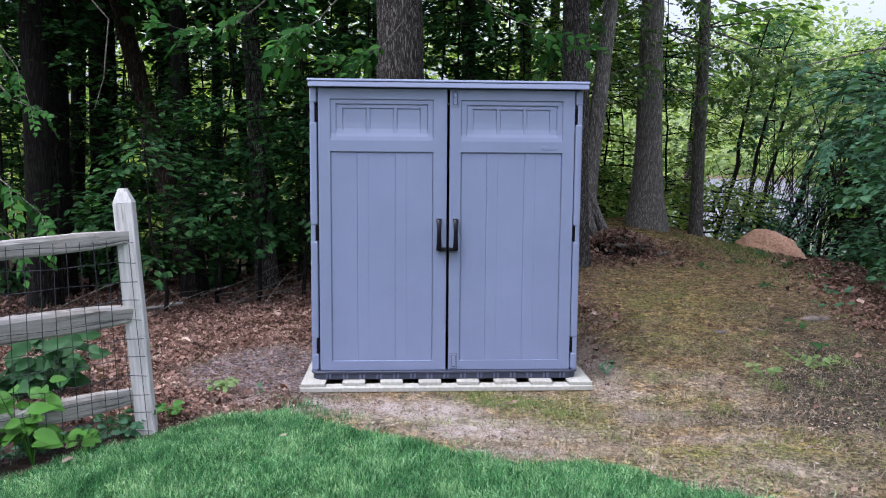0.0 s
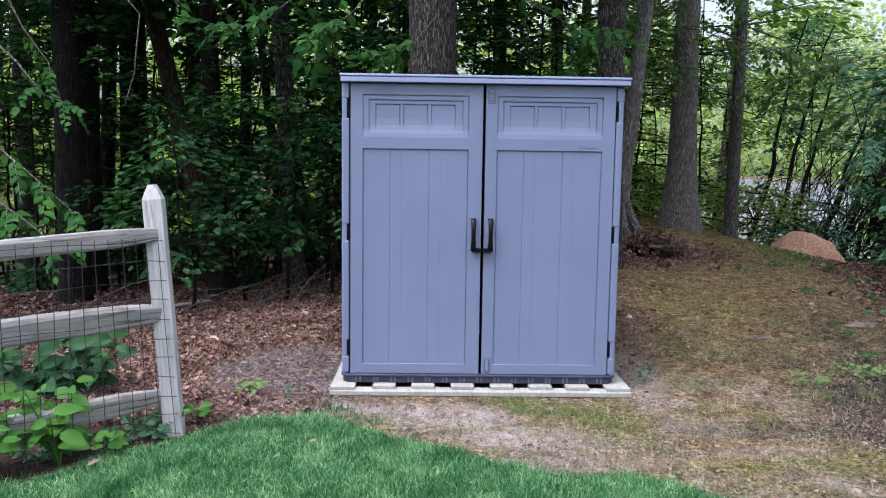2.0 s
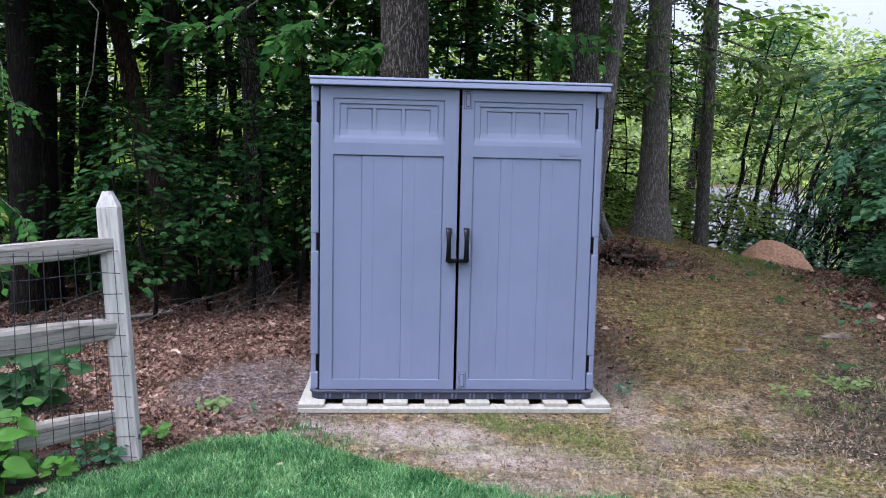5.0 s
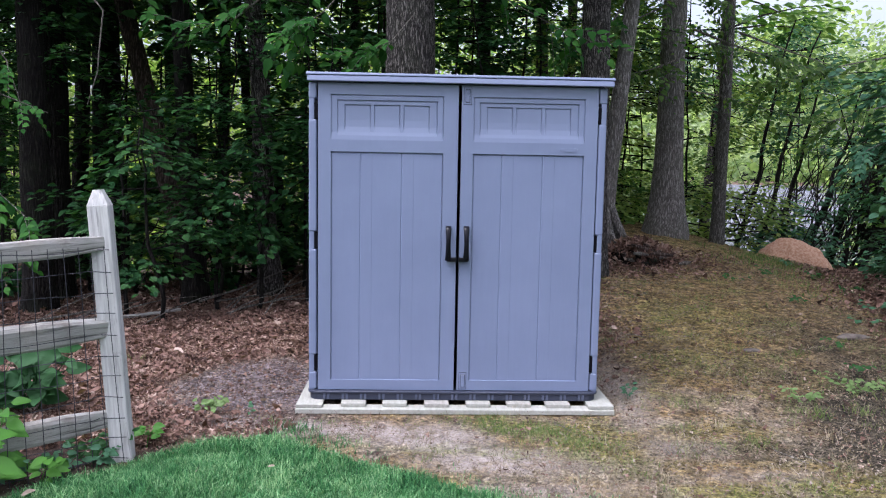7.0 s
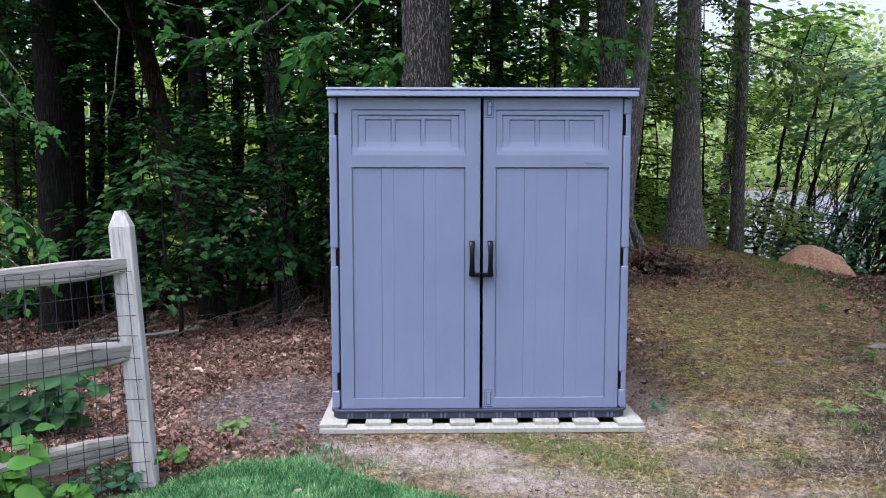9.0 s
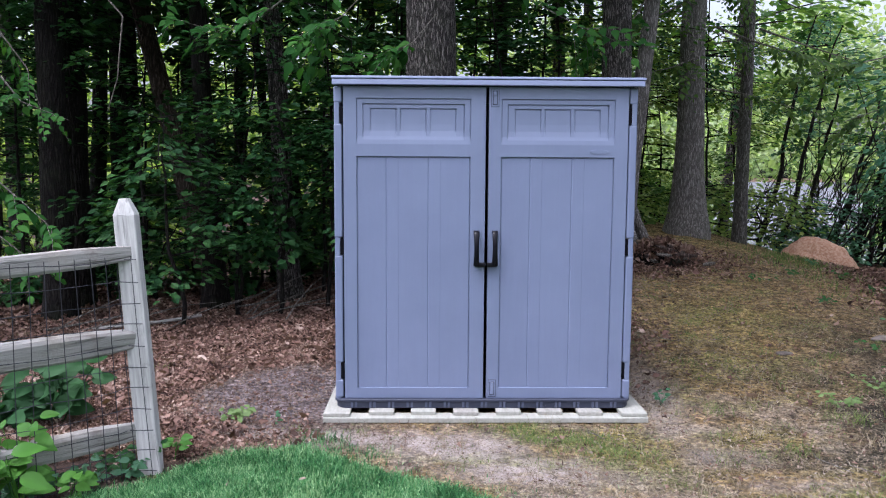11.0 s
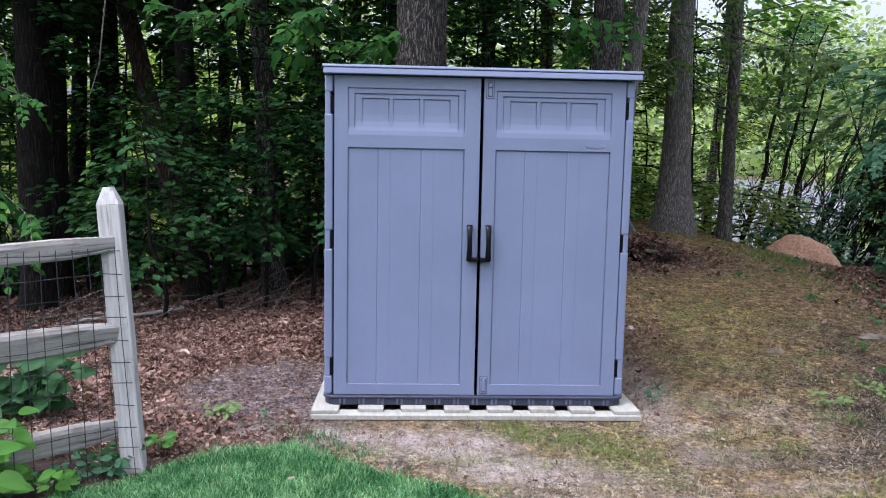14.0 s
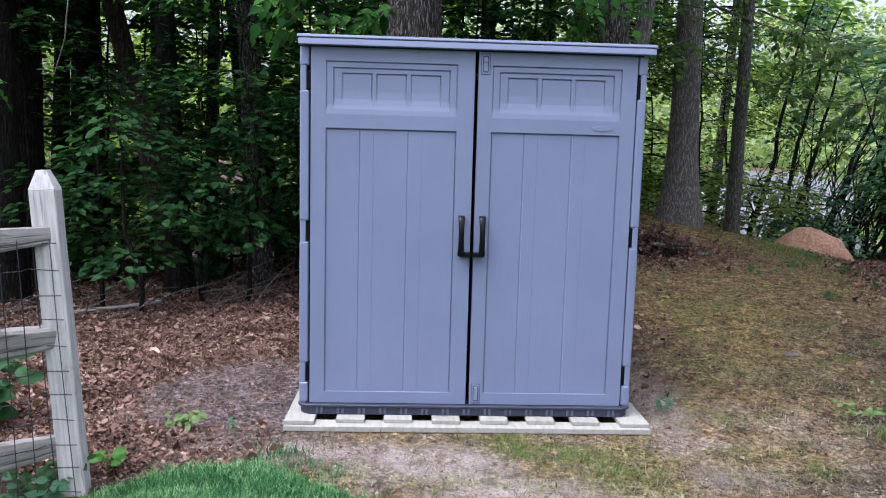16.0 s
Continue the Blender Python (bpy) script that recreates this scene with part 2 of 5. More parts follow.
k = Nodes("ground")
zone = k.n("Attribute")
zone.attribute_name = "zone"
zr = k.n("SeparateColor", {0: zone.outputs["Color"]})
lawn, litter, bare = zr.outputs[0], zr.outputs[1], zr.outputs[2]
fine, mid, big = k.noise(70, 8, 0.7), k.noise(14, 7, 0.65), k.noise(2.1, 6, 0.6)
moss = k.ramp(mid, [(0.3, (0.07, 0.047, 0.02)), (0.5, (0.245, 0.163, 0.07)), (0.7, (0.42, 0.295, 0.15))])
olive = k.ramp(fine, [(0.3, (0.09, 0.092, 0.026)), (0.5, (0.22, 0.20, 0.066)), (0.7, (0.36, 0.32, 0.14))])
tan = k.ramp(fine, [(0.3, (0.10, 0.078, 0.06)), (0.5, (0.30, 0.24, 0.19)), (0.7, (0.52, 0.435, 0.37))])
pos_y = k.n("SeparateXYZ", {0: k.n("NewGeometry").outputs["Position"]}).outputs[1]
nearer = k.n("MapRange", {0: pos_y, 1: 6.4, 2: 4.6, 3: 0.0, 4: 1.0}).outputs[0]
worn = k.ramp(big, [(0.45, grey(0)), (0.56, grey(0.9))])
col = k.mix(k.n("Math", {0: worn, 1: nearer}, op="MULTIPLY").outputs[0], moss, tan)
patch = k.n("TexNoise", {"Vector": k.n("NewGeometry").outputs["Position"], "Scale": 2.4, "Detail": 7.0, "Roughness": 0.7}).outputs["Fac"]
col = k.mix(k.ramp(patch, [(0.49, grey(0)), (0.6, grey(0.6))]), col, olive)
pink = k.ramp(fine, [(0.3, (0.085, 0.068, 0.072)), (0.52, (0.25, 0.208, 0.216)), (0.72, (0.45, 0.39, 0.40))])
pink = k.mix(k.ramp(mid, [(0.42, grey(0.6)), (0.6, grey(0))]), pink, (0.11, 0.082, 0.075))
col = k.mix(bare, col, pink)
cover = k.n("Attribute")
cover.attribute_name = "cover"
cr = k.n("SeparateColor", {0: cover.outputs["Color"]})
sand = k.ramp(fine, [(0.3, (0.24, 0.19, 0.175)), (0.5, (0.52, 0.44, 0.41)), (0.7, (0.70, 0.62, 0.59))])
green = k.ramp(fine, [(0.3, (0.06, 0.078, 0.014)), (0.5, (0.165, 0.19, 0.035)), (0.7, (0.28, 0.295, 0.08))])
col = k.mix(cr.outputs[0], col, green)
humus = k.ramp(fine, [(0.3, (0.02, 0.017, 0.012)), (0.5, (0.062, 0.052, 0.036)), (0.7, (0.15, 0.128, 0.10))])
col = k.mix(cr.outputs[2], col, humus)
mottle = k.ramp(k.noise(5.5, 8, 0.72), [(0.34, grey(0.5)), (0.5, grey(1.0)), (0.66, grey(1.4))])
col = k.mix(1.0, col, mottle, "MULTIPLY")
crumb = k.ramp(k.noise(38, 4, 0.6), [(0.38, grey(0.36)), (0.5, grey(1.0)), (0.62, grey(1.5))])
col = k.mix(1.0, col, crumb, "MULTIPLY")
clod = k.ramp(k.noise(15, 6, 0.68), [(0.37, grey(0.5)), (0.5, grey(1.0)), (0.63, grey(1.4))])
col = k.mix(1.0, col, clod, "MULTIPLY")
worn_sand = k.ramp(k.noise(7, 8, 0.72), [(0.38, grey(0.25)), (0.53, grey(1.0))])
col = k.mix(k.n("Math", {0: cr.outputs[1], 1: worn_sand}, op="MULTIPLY").outputs[0], col, sand)
rot = k.ramp(mid, [(0.3, (0.025, 0.015, 0.012)), (0.55, (0.07, 0.043, 0.034)), (0.8, (0.14, 0.09, 0.072))])
col = k.mix(litter, col, rot)
turf = k.ramp(mid, [(0.3, (0.02, 0.05, 0.018)), (0.7, (0.05, 0.11, 0.035))])
col = k.mix(lawn, col, turf)
speck = k.ramp(k.noise(120, 3, 0.6), [(0.63, grey(0)), (0.70, grey(0.4))])
col = k.mix(speck, col, (0.42, 0.36, 0.30))
k.colour(col)
k.bump(k.n("Math", {0: fine, 1: mid}, op="ADD").outputs[0], 1.0, 0.05)
GROUND = k.done(0.95, 0, 0.15)


# ---- geometry helpers ----
def mesh_of(name, verts, faces, material, smooth=False):
    me = bpy.data.meshes.new(name)
    me.from_pydata([tuple(map(float, v)) for v in verts], [], [tuple(map(int, f)) for f in faces])
    me.materials.append(material)
    if smooth:
        me.polygons.foreach_set("use_smooth", [True] * len(me.polygons))
    me.update()
    return me


def quick_mesh(name, verts, quads, material, smooth=False):
    """A mesh of many quads from arrays."""
    me = bpy.data.meshes.new(name)
    verts, quads = np.asarray(verts, np.float32), np.asarray(quads, np.int32)
    me.vertices.add(len(verts))
    me.vertices.foreach_set("co", verts.ravel())
    me.loops.add(quads.size)
    me.loops.foreach_set("vertex_index", quads.ravel())
    me.polygons.add(len(quads))
    me.polygons.foreach_set("loop_start", np.arange(0, quads.size, quads.shape[1], dtype=np.int32))
    me.polygons.foreach_set("use_smooth", np.full(len(quads), smooth))
    me.materials.append(material)
    me.update(calc_edges=True)
    return me


def part(name, data, material, parent, label=""):
    """Links a bmesh or a mesh as one object under a thing or a part."""
    if isinstance(data, bmesh.types.BMesh):
        me = bpy.data.meshes.new(name)
        data.to_mesh(me)
        data.free()
        me.materials.append(material)
        data = me
    ob = new(name, data)
    if parent:
        ob.parent = parent
    return tagged(ob, label)


def thing(name, m, label, category, group="", kind=""):
    ob = new(name)
    ob.empty_display_size = 0.1
    ob.matrix_basis = m
    return tagged(ob, label, category, group, kind)


def box(x0, x1, y0, y1, z0, z1, bevel=0.0, segments=2):
    bm = bmesh.new()
    bmesh.ops.create_cube(bm, size=1, matrix=Matrix.Translation(((x0 + x1) / 2, (y0 + y1) / 2, (z0 + z1) / 2)) @ Matrix.Diagonal((x1 - x0, y1 - y0, z1 - z0, 1)))
    if bevel:
        bmesh.ops.bevel(bm, geom=bm.edges[:], offset=bevel, segments=segments, affect="EDGES", profile=0.5)
    return bm


def join(*bms):
    out = bmesh.new()
    for b in bms:
        me = bpy.data.meshes.new("join")
        b.to_mesh(me)
        b.free()
        out.from_mesh(me)
        bpy.data.meshes.remove(me)
    return out


def tube(points, radii, sides=8, rough=0.0, seed=0):
    """Vertices and quads of a tube along points, with uneven sides."""
    pts = np.asarray(points, float)
    n = len(pts)
    tang = np.gradient(pts, axis=0)
    tang /= np.linalg.norm(tang, axis=1)[:, None] + 1e-9
    ref = np.array([1.0, 0, 0]) if abs(tang[0][0]) < 0.8 else np.array([0, 1.0, 0])
    u = np.cross(tang, ref)
    u /= np.linalg.norm(u, axis=1)[:, None]
    v = np.cross(tang, u)
    a = np.linspace(0, 2 * math.pi, sides, endpoint=False)
    rad = np.asarray(radii, float)[:, None] * np.ones((1, sides))
    if rough:
        r = np.random.default_rng(seed)
        base = r.normal(0, 1, sides)
        drift = np.cumsum(r.normal(0, 0.35, (n, sides)), axis=0)
        drift -= drift.mean(axis=0)
        rad = rad * (1 + rough * (base[None] * 0.6 + np.clip(drift, -1.6, 1.6) * 0.6))
    ring = pts[:, None] + rad[..., None] * (np.cos(a)[None, :, None] * u[:, None] + np.sin(a)[None, :, None] * v[:, None])
    verts = ring.reshape(-1, 3)
    i, j = np.meshgrid(np.arange(n - 1), np.arange(sides), indexing="ij")
    q = np.stack([i * sides + j, i * sides + (j + 1) % sides, (i + 1) * sides + (j + 1) % sides, (i + 1) * sides + j], -1).reshape(-1, 4)
    return verts, q


def tubes(list_of, sides=6):
    """One array pair out of several (points, radii)."""
    vs, qs, n = [], [], 0
    for p, r in list_of:
        v, q = tube(p, r, sides)
        vs.append(v)
        qs.append(q + n)
        n += len(v)
    return np.concatenate(vs), np.concatenate(qs)


def unit(v):
    return v / (np.linalg.norm(v, axis=-1, keepdims=True) + 1e-9)


def leaves(name, pos, way, up, size, material, width=0.5, fold=0.07, droop=0.12):
    """Many leaves of two folded quads each: base, flanks and a pointed tip."""
    n = len(pos)
    way = unit(way)
    side = unit(np.cross(way, up))
    up = np.cross(side, way)
    s = np.asarray(size, float).reshape(-1, 1) * np.ones((n, 1))
    w = s * width
    vs = np.stack([
        pos,
        pos + way * s * 0.34 + side * w * 0.5 + up * s * fold,
        pos + way * s * 0.70 + side * w * 0.38 + up * s * (fold * 0.8 - droop * 0.4),
        pos + way * s - up * s * droop,
        pos + way * s * 0.70 - side * w * 0.38 + up * s * (fold * 0.8 - droop * 0.4),
        pos + way * s * 0.34 - side * w * 0.5 + up * s * fold], 1).reshape(-1, 3)
    b = np.arange(n)[:, None] * 6
    q = np.stack([b + np.array([[0, 1, 2, 3]]), b + np.array([[3, 4, 5, 0]])], 1).reshape(-1, 4)
    return quick_mesh(name, vs, q, material)


def crumpled(name, pos, way, up, size, material, width, curl, bend, rng):
    """Dry leaves, smooth and curled: four rows of three points along a bent rib."""
    n = len(pos)
    way = unit(way)
    side = unit(np.cross(way, up))
    up = np.cross(side, way)
    s = np.asarray(size, float)[:, None]
    vs = []
    for t, half in ((0.0, 0.12), (0.3, 0.5), (0.68, 0.42), (1.0, 0.06)):
        wave = rng.normal(0, 0.07, (n, 3))
        skew = rng.normal(0, 0.07, (n, 1))
        for c in (-1, 0, 1):
            edge = half * (1 + rng.normal(0, 0.2, (n, 1)))
            vs.append(pos + s * (way * (t + 0.05 * wave[:, :1]) + side * (c * edge * width + skew) + up * (curl * abs(c) * half + bend * (t - 0.5) ** 2 * 2 + wave[:, c + 1:c + 2])))
    vs = np.stack(vs, 1).reshape(-1, 3)
    b = np.arange(n)[:, None, None] * 12
    q = np.array([(a * 3 + c, a * 3 + c + 1, a * 3 + c + 4, a * 3 + c + 3) for a in range(3) for c in (0, 1)])[None]
    return quick_mesh(name, vs, (b + q).reshape(-1, 4), material, True)


def smooth_step(a, b, x):
    t = np.clip((x - a) / (b - a), 0, 1)
    return t * t * (3 - 2 * t)


# ---- ground ----
LAWN_X = [-40.0, -3.2, -2.4, -1.9, -1.72, -1.46, -1.18, -0.84, -0.55, -0.14, 0.29, 0.67, 0.91, 1.22, 1.54, 2.4, 4.0, 40.0]
LAWN_Y = [2.2, 2.7, 3.32, 3.68, 3.93, 4.14, 4.44, 4.52, 4.26, 4.00, 3.79, 3.74, 3.60, 3.34, 3.18, 2.8, 2.2, 1.5]


def lawn_edge(x):
    return np.interp(x, LAWN_X, LAWN_Y)


def height(x, y):
    """The ground: level round the shed, rising behind it on one side, falling to the pond."""
    x, y = np.asarray(x, float), np.asarray(y, float)
    far = np.maximum(0, y - 4.9)
    tilt = np.interp(x, [-6, -3, -1.2, 0.2, 1.6, 3.6, 4.6, 6.0, 9.0], [-0.05, -0.04, 0.0, 0.03, 0.082, 0.082, 0.056, 0.010, -0.02])
    z = tilt * np.minimum(far, 8.2)
    back = np.maximum(0, y - 13.2)
    z -= 0.11 * np.minimum(back, 14)
    side = np.maximum(0, np.abs(x - 1) - 9)
    return z - 0.02 * np.minimum(side, 20)


def graded(a, b, step, low, high):
    mid = list(np.arange(a, b + step / 2, step))
    lo, hi, d = [], [], step
    x = a
    while x > low:
        d *= 1.25
        x -= d
        lo.append(x)
    x, d = b, step
    while x < high:
        d *= 1.25
        x += d
        hi.append(x)
    return np.array(lo[::-1] + mid + hi)


def wavy(x, y, scale, seed):
    """Cheap smooth noise of about -1 to 1."""
    r = np.random.default_rng(seed)
    out = np.zeros_like(np.asarray(x, float))
    for o in range(4):
        f = scale * 1.9 ** o
        for _ in range(3):
            a, ph = r.uniform(0, 6.283), r.uniform(0, 6.283)
            out += np.sin((x * math.cos(a) + y * math.sin(a)) * f * 6.283 + ph) / (2.2 * 1.6 ** o)
    return out / 2.2


def litter_zone(x, y):
    """How much the dead leaves cover the ground."""
    n = wavy(x, y, 0.7, 3) * 0.35
    left = smooth_step(0.12, -0.12, x + 0.85 - np.where(y > 6.3, 1.5, 0) + n * 0.4) * smooth_step(0.0, 0.12, y + n * 0.1 - np.where(x < -1.35, lawn_edge(x) + 0.04, 4.5))
    spot = np.exp(-(((x + 1.14 + 0.45 * n) / 0.68) ** 2 + ((y - 5.55 + 0.35 * n) / 0.86) ** 2) ** 2.2)
    spot = np.maximum(spot, 0.8 * np.exp(-(((x + 1.1 + 0.4 * n) / 0.55) ** 2 + ((y - 4.85 + 0.2 * n) / 0.3) ** 2)))
    left = left * (1 - np.clip(spot * 1.2, 0, 0.99))
    behind = smooth_step(6.2, 7.2, y + n) * smooth_step(1.9, 1.2, x + n)
    strip = 0.14 * np.exp(-((x - 1.28 - 0.12 * (y - 5.5)) / 0.28) ** 2) * smooth_step(5.2, 6.0, y) * smooth_step(9.2, 8.2, y)
    by_root = np.exp(-(((x - 2.5) / 0.8) ** 2 + ((y - 9.8) / 0.7) ** 2))
    right = smooth_step(3.0, 4.0, x - (y - 5) * 0.3 + n) * 0.75
    return np.clip(np.maximum.reduce([left, behind, strip, by_root, right]), 0, 1), np.clip(spot * 1.1, 0, 1)


gx, gy = graded(-4.6, 7.4, 0.055, -900, 900), graded(2.6, 14.0, 0.06, -500, 1800)
X, Y = np.meshgrid(gx, gy, indexing="xy")
near = smooth_step(-8, -4, X) * smooth_step(11, 7, X) * smooth_step(18, 12, Y)
Z = height(X, Y)
fine_bumps = (wavy(X, Y, 0.45, 1) * 0.022 + wavy(X, Y, 2.2, 2) * 0.008) * near
flat = np.exp(-(np.maximum(0, np.abs(X - 0.13) - 0.95) ** 2 + np.maximum(0, np.abs(Y - 5.65) - 0.72) ** 2) / 0.03)
Z = Z * (1 - flat) + fine_bumps * (1 - flat) - 0.004 * flat
verts = np.stack([X, Y, Z], -1).reshape(-1, 3)
ny, nx = X.shape
ii, jj = np.meshgrid(np.arange(ny - 1), np.arange(nx - 1), indexing="ij")
quads = np.stack([ii * nx + jj, ii * nx + jj + 1, (ii + 1) * nx + jj + 1, (ii + 1) * nx + jj], -1).reshape(-1, 4)
ground_mesh = quick_mesh("ground", verts, quads, GROUND, True)
L, S = litter_zone(X, Y)
edge = wavy(X, Y, 1.3, 5) * 0.06
lawn_mask = smooth_step(0.03, -0.08, Y - lawn_edge(X) + edge)
sandy = np.zeros_like(X)
for sx, sy, wx, wy, amount in ((-0.45, 4.71, 0.34, 0.11, 1.0), (-0.8, 4.70, 0.26, 0.11, 0.9), (-0.05, 4.6, 0.36, 0.19, 0.95), (0.25, 4.3, 0.3, 0.16, 0.75), (1.55, 4.08, 0.3, 0.07, 0.6), (1.25, 4.45, 0.25, 0.1, 0.35), (1.72, 3.68, 0.16, 0.07, 0.6), (1.22, 5.5, 0.17, 0.75, 0.75), (0.5, 4.15, 0.3, 0.1, 0.5), (0.1, 4.2, 0.35, 0.12, 0.45), (0.6, 3.9, 0.4, 0.1, 0.5), (1.45, 6.7, 0.16, 0.25, 0.35), (-1.2, 4.7, 0.3, 0.12, 0.5)):
    sandy += amount * np.exp(-(((X - sx + 0.25 * edge * 6) / wx) ** 2 + ((Y - sy + 0.2 * edge * 4) / wy) ** 2) ** 1.5)
sandy = np.clip(sandy, 0, 1)
mossy = np.zeros_like(X)
for sx, sy, wx, wy, amount in ((0.55, 4.74, 0.40, 0.13, 1.0), (0.15, 4.42, 0.2, 0.08, 0.9), (0.75, 4.3, 0.3, 0.1, 0.9), (1.9, 3.95, 0.35, 0.12, 1.0), (2.35, 3.7, 0.4, 0.15, 1.0), (1.5, 3.6, 0.3, 0.12, 0.9), (0.9, 4.5, 0.25, 0.1, 0.7), (-0.12, 4.42, 0.16, 0.06, 0.9), (0.33, 4.33, 0.16, 0.08, 0.9), (1.3, 3.86, 0.4, 0.1, 0.9), (0.85, 4.1, 0.3, 0.08, 0.6), (-0.62, 4.66, 0.12, 0.07, 0.7), (1.6, 4.7, 0.4, 0.12, 0.6), (2.2, 4.3, 0.4, 0.15, 0.7), (1.9, 5.9, 0.5, 0.3, 0.5), (2.4, 7.2, 0.6, 0.5, 0.5)):
    mossy += amount * np.exp(-(((X - sx + 1.5 * edge) / wx) ** 2 + ((Y - sy + edge) / wy) ** 2))
mossy = np.clip(mossy * (0.7 + 0.6 * wavy(X, Y, 3.0, 15)), 0, 1)
dark_soil = smooth_step(1.5, 2.5, X - (Y - 4) * 0.28 + wavy(X, Y, 0.8, 17) * 0.5) * np.clip(0.8 + 0.4 * wavy(X, Y, 2.0, 18), 0, 1.0) * (0.25 + 0.75 * smooth_step(8.5, 5.5, Y))
dark_soil = np.clip(dark_soil + 0.65 * np.exp(-(((X - 1.75 + edge * 3) / 0.6) ** 2 + ((Y - 4.42 + edge * 2) / 0.16) ** 2)) + 0.9 * np.exp(-(((X - 2.75) / 0.55) ** 2 + ((Y - 4.9 + edge * 3) / 0.5) ** 2)), 0, 1)
attr = ground_mesh.color_attributes.new("zone", "FLOAT_COLOR", "POINT")
attr.data.foreach_set("color", np.stack([lawn_mask, L * (1 - lawn_mask), S * (1 - lawn_mask), np.ones_like(L)], -1).astype(np.float32).ravel())
attr = ground_mesh.color_attributes.new("cover", "FLOAT_COLOR", "POINT")
attr.data.foreach_set("color", np.stack([mossy * (1 - lawn_mask), sandy * (1 - lawn_mask), dark_soil * (1 - lawn_mask), np.ones_like(L)], -1).astype(np.float32).ravel())
ground = tagged(new("ground", ground_mesh), "mossy bare earth with dead leaves and a lawn edge", "ground", kind="structure")


def on_ground(x, y):
    a = np.asarray(x, float)
    b = np.asarray(y, float)
    fb = wavy(a, b, 0.45, 1) * 0.022 + wavy(a, b, 2.2, 2) * 0.008
    fl = np.exp(-(np.maximum(0, np.abs(a - 0.13) - 0.95) ** 2 + np.maximum(0, np.abs(b - 5.65) - 0.72) ** 2) / 0.03)
    return (height(a, b) + fb) * (1 - fl) - 0.004 * fl


pond = tagged(new("water", quick_mesh("water", [(6, 24, -1.25), (70, 24, -1.25), (420, 400, -1.25), (2, 400, -1.25)], [(0, 1, 2, 3)], WATER)), "pale still pond water reflecting the sky", "pond", kind="structure")


# ---- the shed on its pallet ----
def relief(xs, zs, depth, thick, step=0.0016):
    """A moulded sheet facing -y: sunk by depth(x, z), with a rim that goes back by thick."""
    def lines(marks):
        out = set()
        for m in marks:
            out.update((round(m - step, 5), round(m + step, 5)))
        return sorted(out)
    ax, az = lines(xs), lines(zs)
    ax[0], ax[-1], az[0], az[-1] = xs[0], xs[-1], zs[0], zs[-1]
    bm = bmesh.new()
    rows = [[bm.verts.new((x, depth(x, z), z)) for x in ax] for z in az]
    for a, b in zip(rows, rows[1:]):
        for i in range(len(ax) - 1):
            bm.faces.new((a[i], a[i + 1], b[i + 1], b[i]))
    rim = rows[0] + [r[-1] for r in rows[1:]] + rows[-1][-2::-1] + [r[0] for r in rows[-2:0:-1]]
    back = [bm.verts.new((v.co.x, thick, v.co.z)) for v in rim]
    for i in range(len(rim)):
        j = (i + 1) % len(rim)
        bm.faces.new((rim[j], rim[i], back[i], back[j]))
    bm.faces.new(back)
    bmesh.ops.recalc_face_normals(bm, faces=bm.faces[:])
    return bm


def door_relief(width, left):
    """A shed door: a panel of three sunk lights over a field of boards. left: where its panels begin."""
    p0, p1, field_top, field_low = left, left + 0.657, 1.482, 0.119
    top0, top1 = 1.552, 1.812
    win = [(p0 + 0.078 + i * 0.172, p0 + 0.078 + i * 0.172 + 0.152) for i in range(3)]
    win_top = top1 - 0.056
    seams = [p0 + 0.172, p0 + 0.415]
    strips = [p0 + 0.24, p0 + 0.485]
    xs = [0, p0, p0 + 0.005, p0 + 0.036, p0 + 0.041, p1 - 0.041, p1 - 0.036, p1 - 0.005, p1, width]
    xs += [x for a, b in win for x in (a, a + 0.005, b - 0.005, b)]
    for s in seams:
        xs += [s - 0.004, s, s + 0.004]
    xs = sorted(xs + strips)
    zs = sorted([0.058, field_low, field_top - 0.006, field_top, top0, top0 + 0.026, top0 + 0.045, top0 + 0.076, top0 + 0.115, win_top - 0.005, win_top, top1 - 0.035, top1 - 0.03, top1 - 0.005, top1, 1.878])

    def groove(x, z, x0, x1, z1):
        """The moulded line round a sunk field, but for its foot."""
        return 0.009 if z > z1 - 0.0055 else 0.006 if x > x1 - 0.005 else 0.003 if x < x0 + 0.005 else 0.0

    def depth(x, z):
        d = 0.0
        if p0 < x < p1 and field_low < z < field_top:
            d = 0.007 + groove(x, z, p0, p1, field_top)
            for s in seams:
                d += 0.004 * max(0, 1 - abs(x - s) / 0.0045)
            for s, e in zip(seams, strips):
                if s < x < e:
                    d -= 0.0009
        if p0 < x < p1 and top0 < z < top1:
            ramp = min(1, (z - top0) / 0.045)
            d = (0.005 + groove(x, z, p0, p1, top1) * 0.7) * ramp
            if p0 + 0.036 < x < p1 - 0.036 and top0 + 0.026 < z < top1 - 0.03:
                up = min(1, max(0, (z - top0 - 0.026) / 0.05))
                d = 0.005 * ramp + (0.005 + groove(x, z, p0 + 0.036, p1 - 0.036, top1 - 0.03) * 0.7) * up
                for a, b in win:
                    if top0 + 0.045 < z < win_top and a < x < b:
                        d += (0.004 + groove(x, z, a, b, win_top) * 0.8) * min(1, max(0, (z - top0 - 0.045) / 0.07))
        return d
    bm = relief(xs, zs, depth, 0.05, 0.0008)
    for f in bm.faces:
        c = f.calc_center_median()
        if p0 + 0.006 < c.x < p1 - 0.006 and field_low < c.z < field_top - 0.007 and c.y < 0.02:
            f.material_index = 1
    return bm


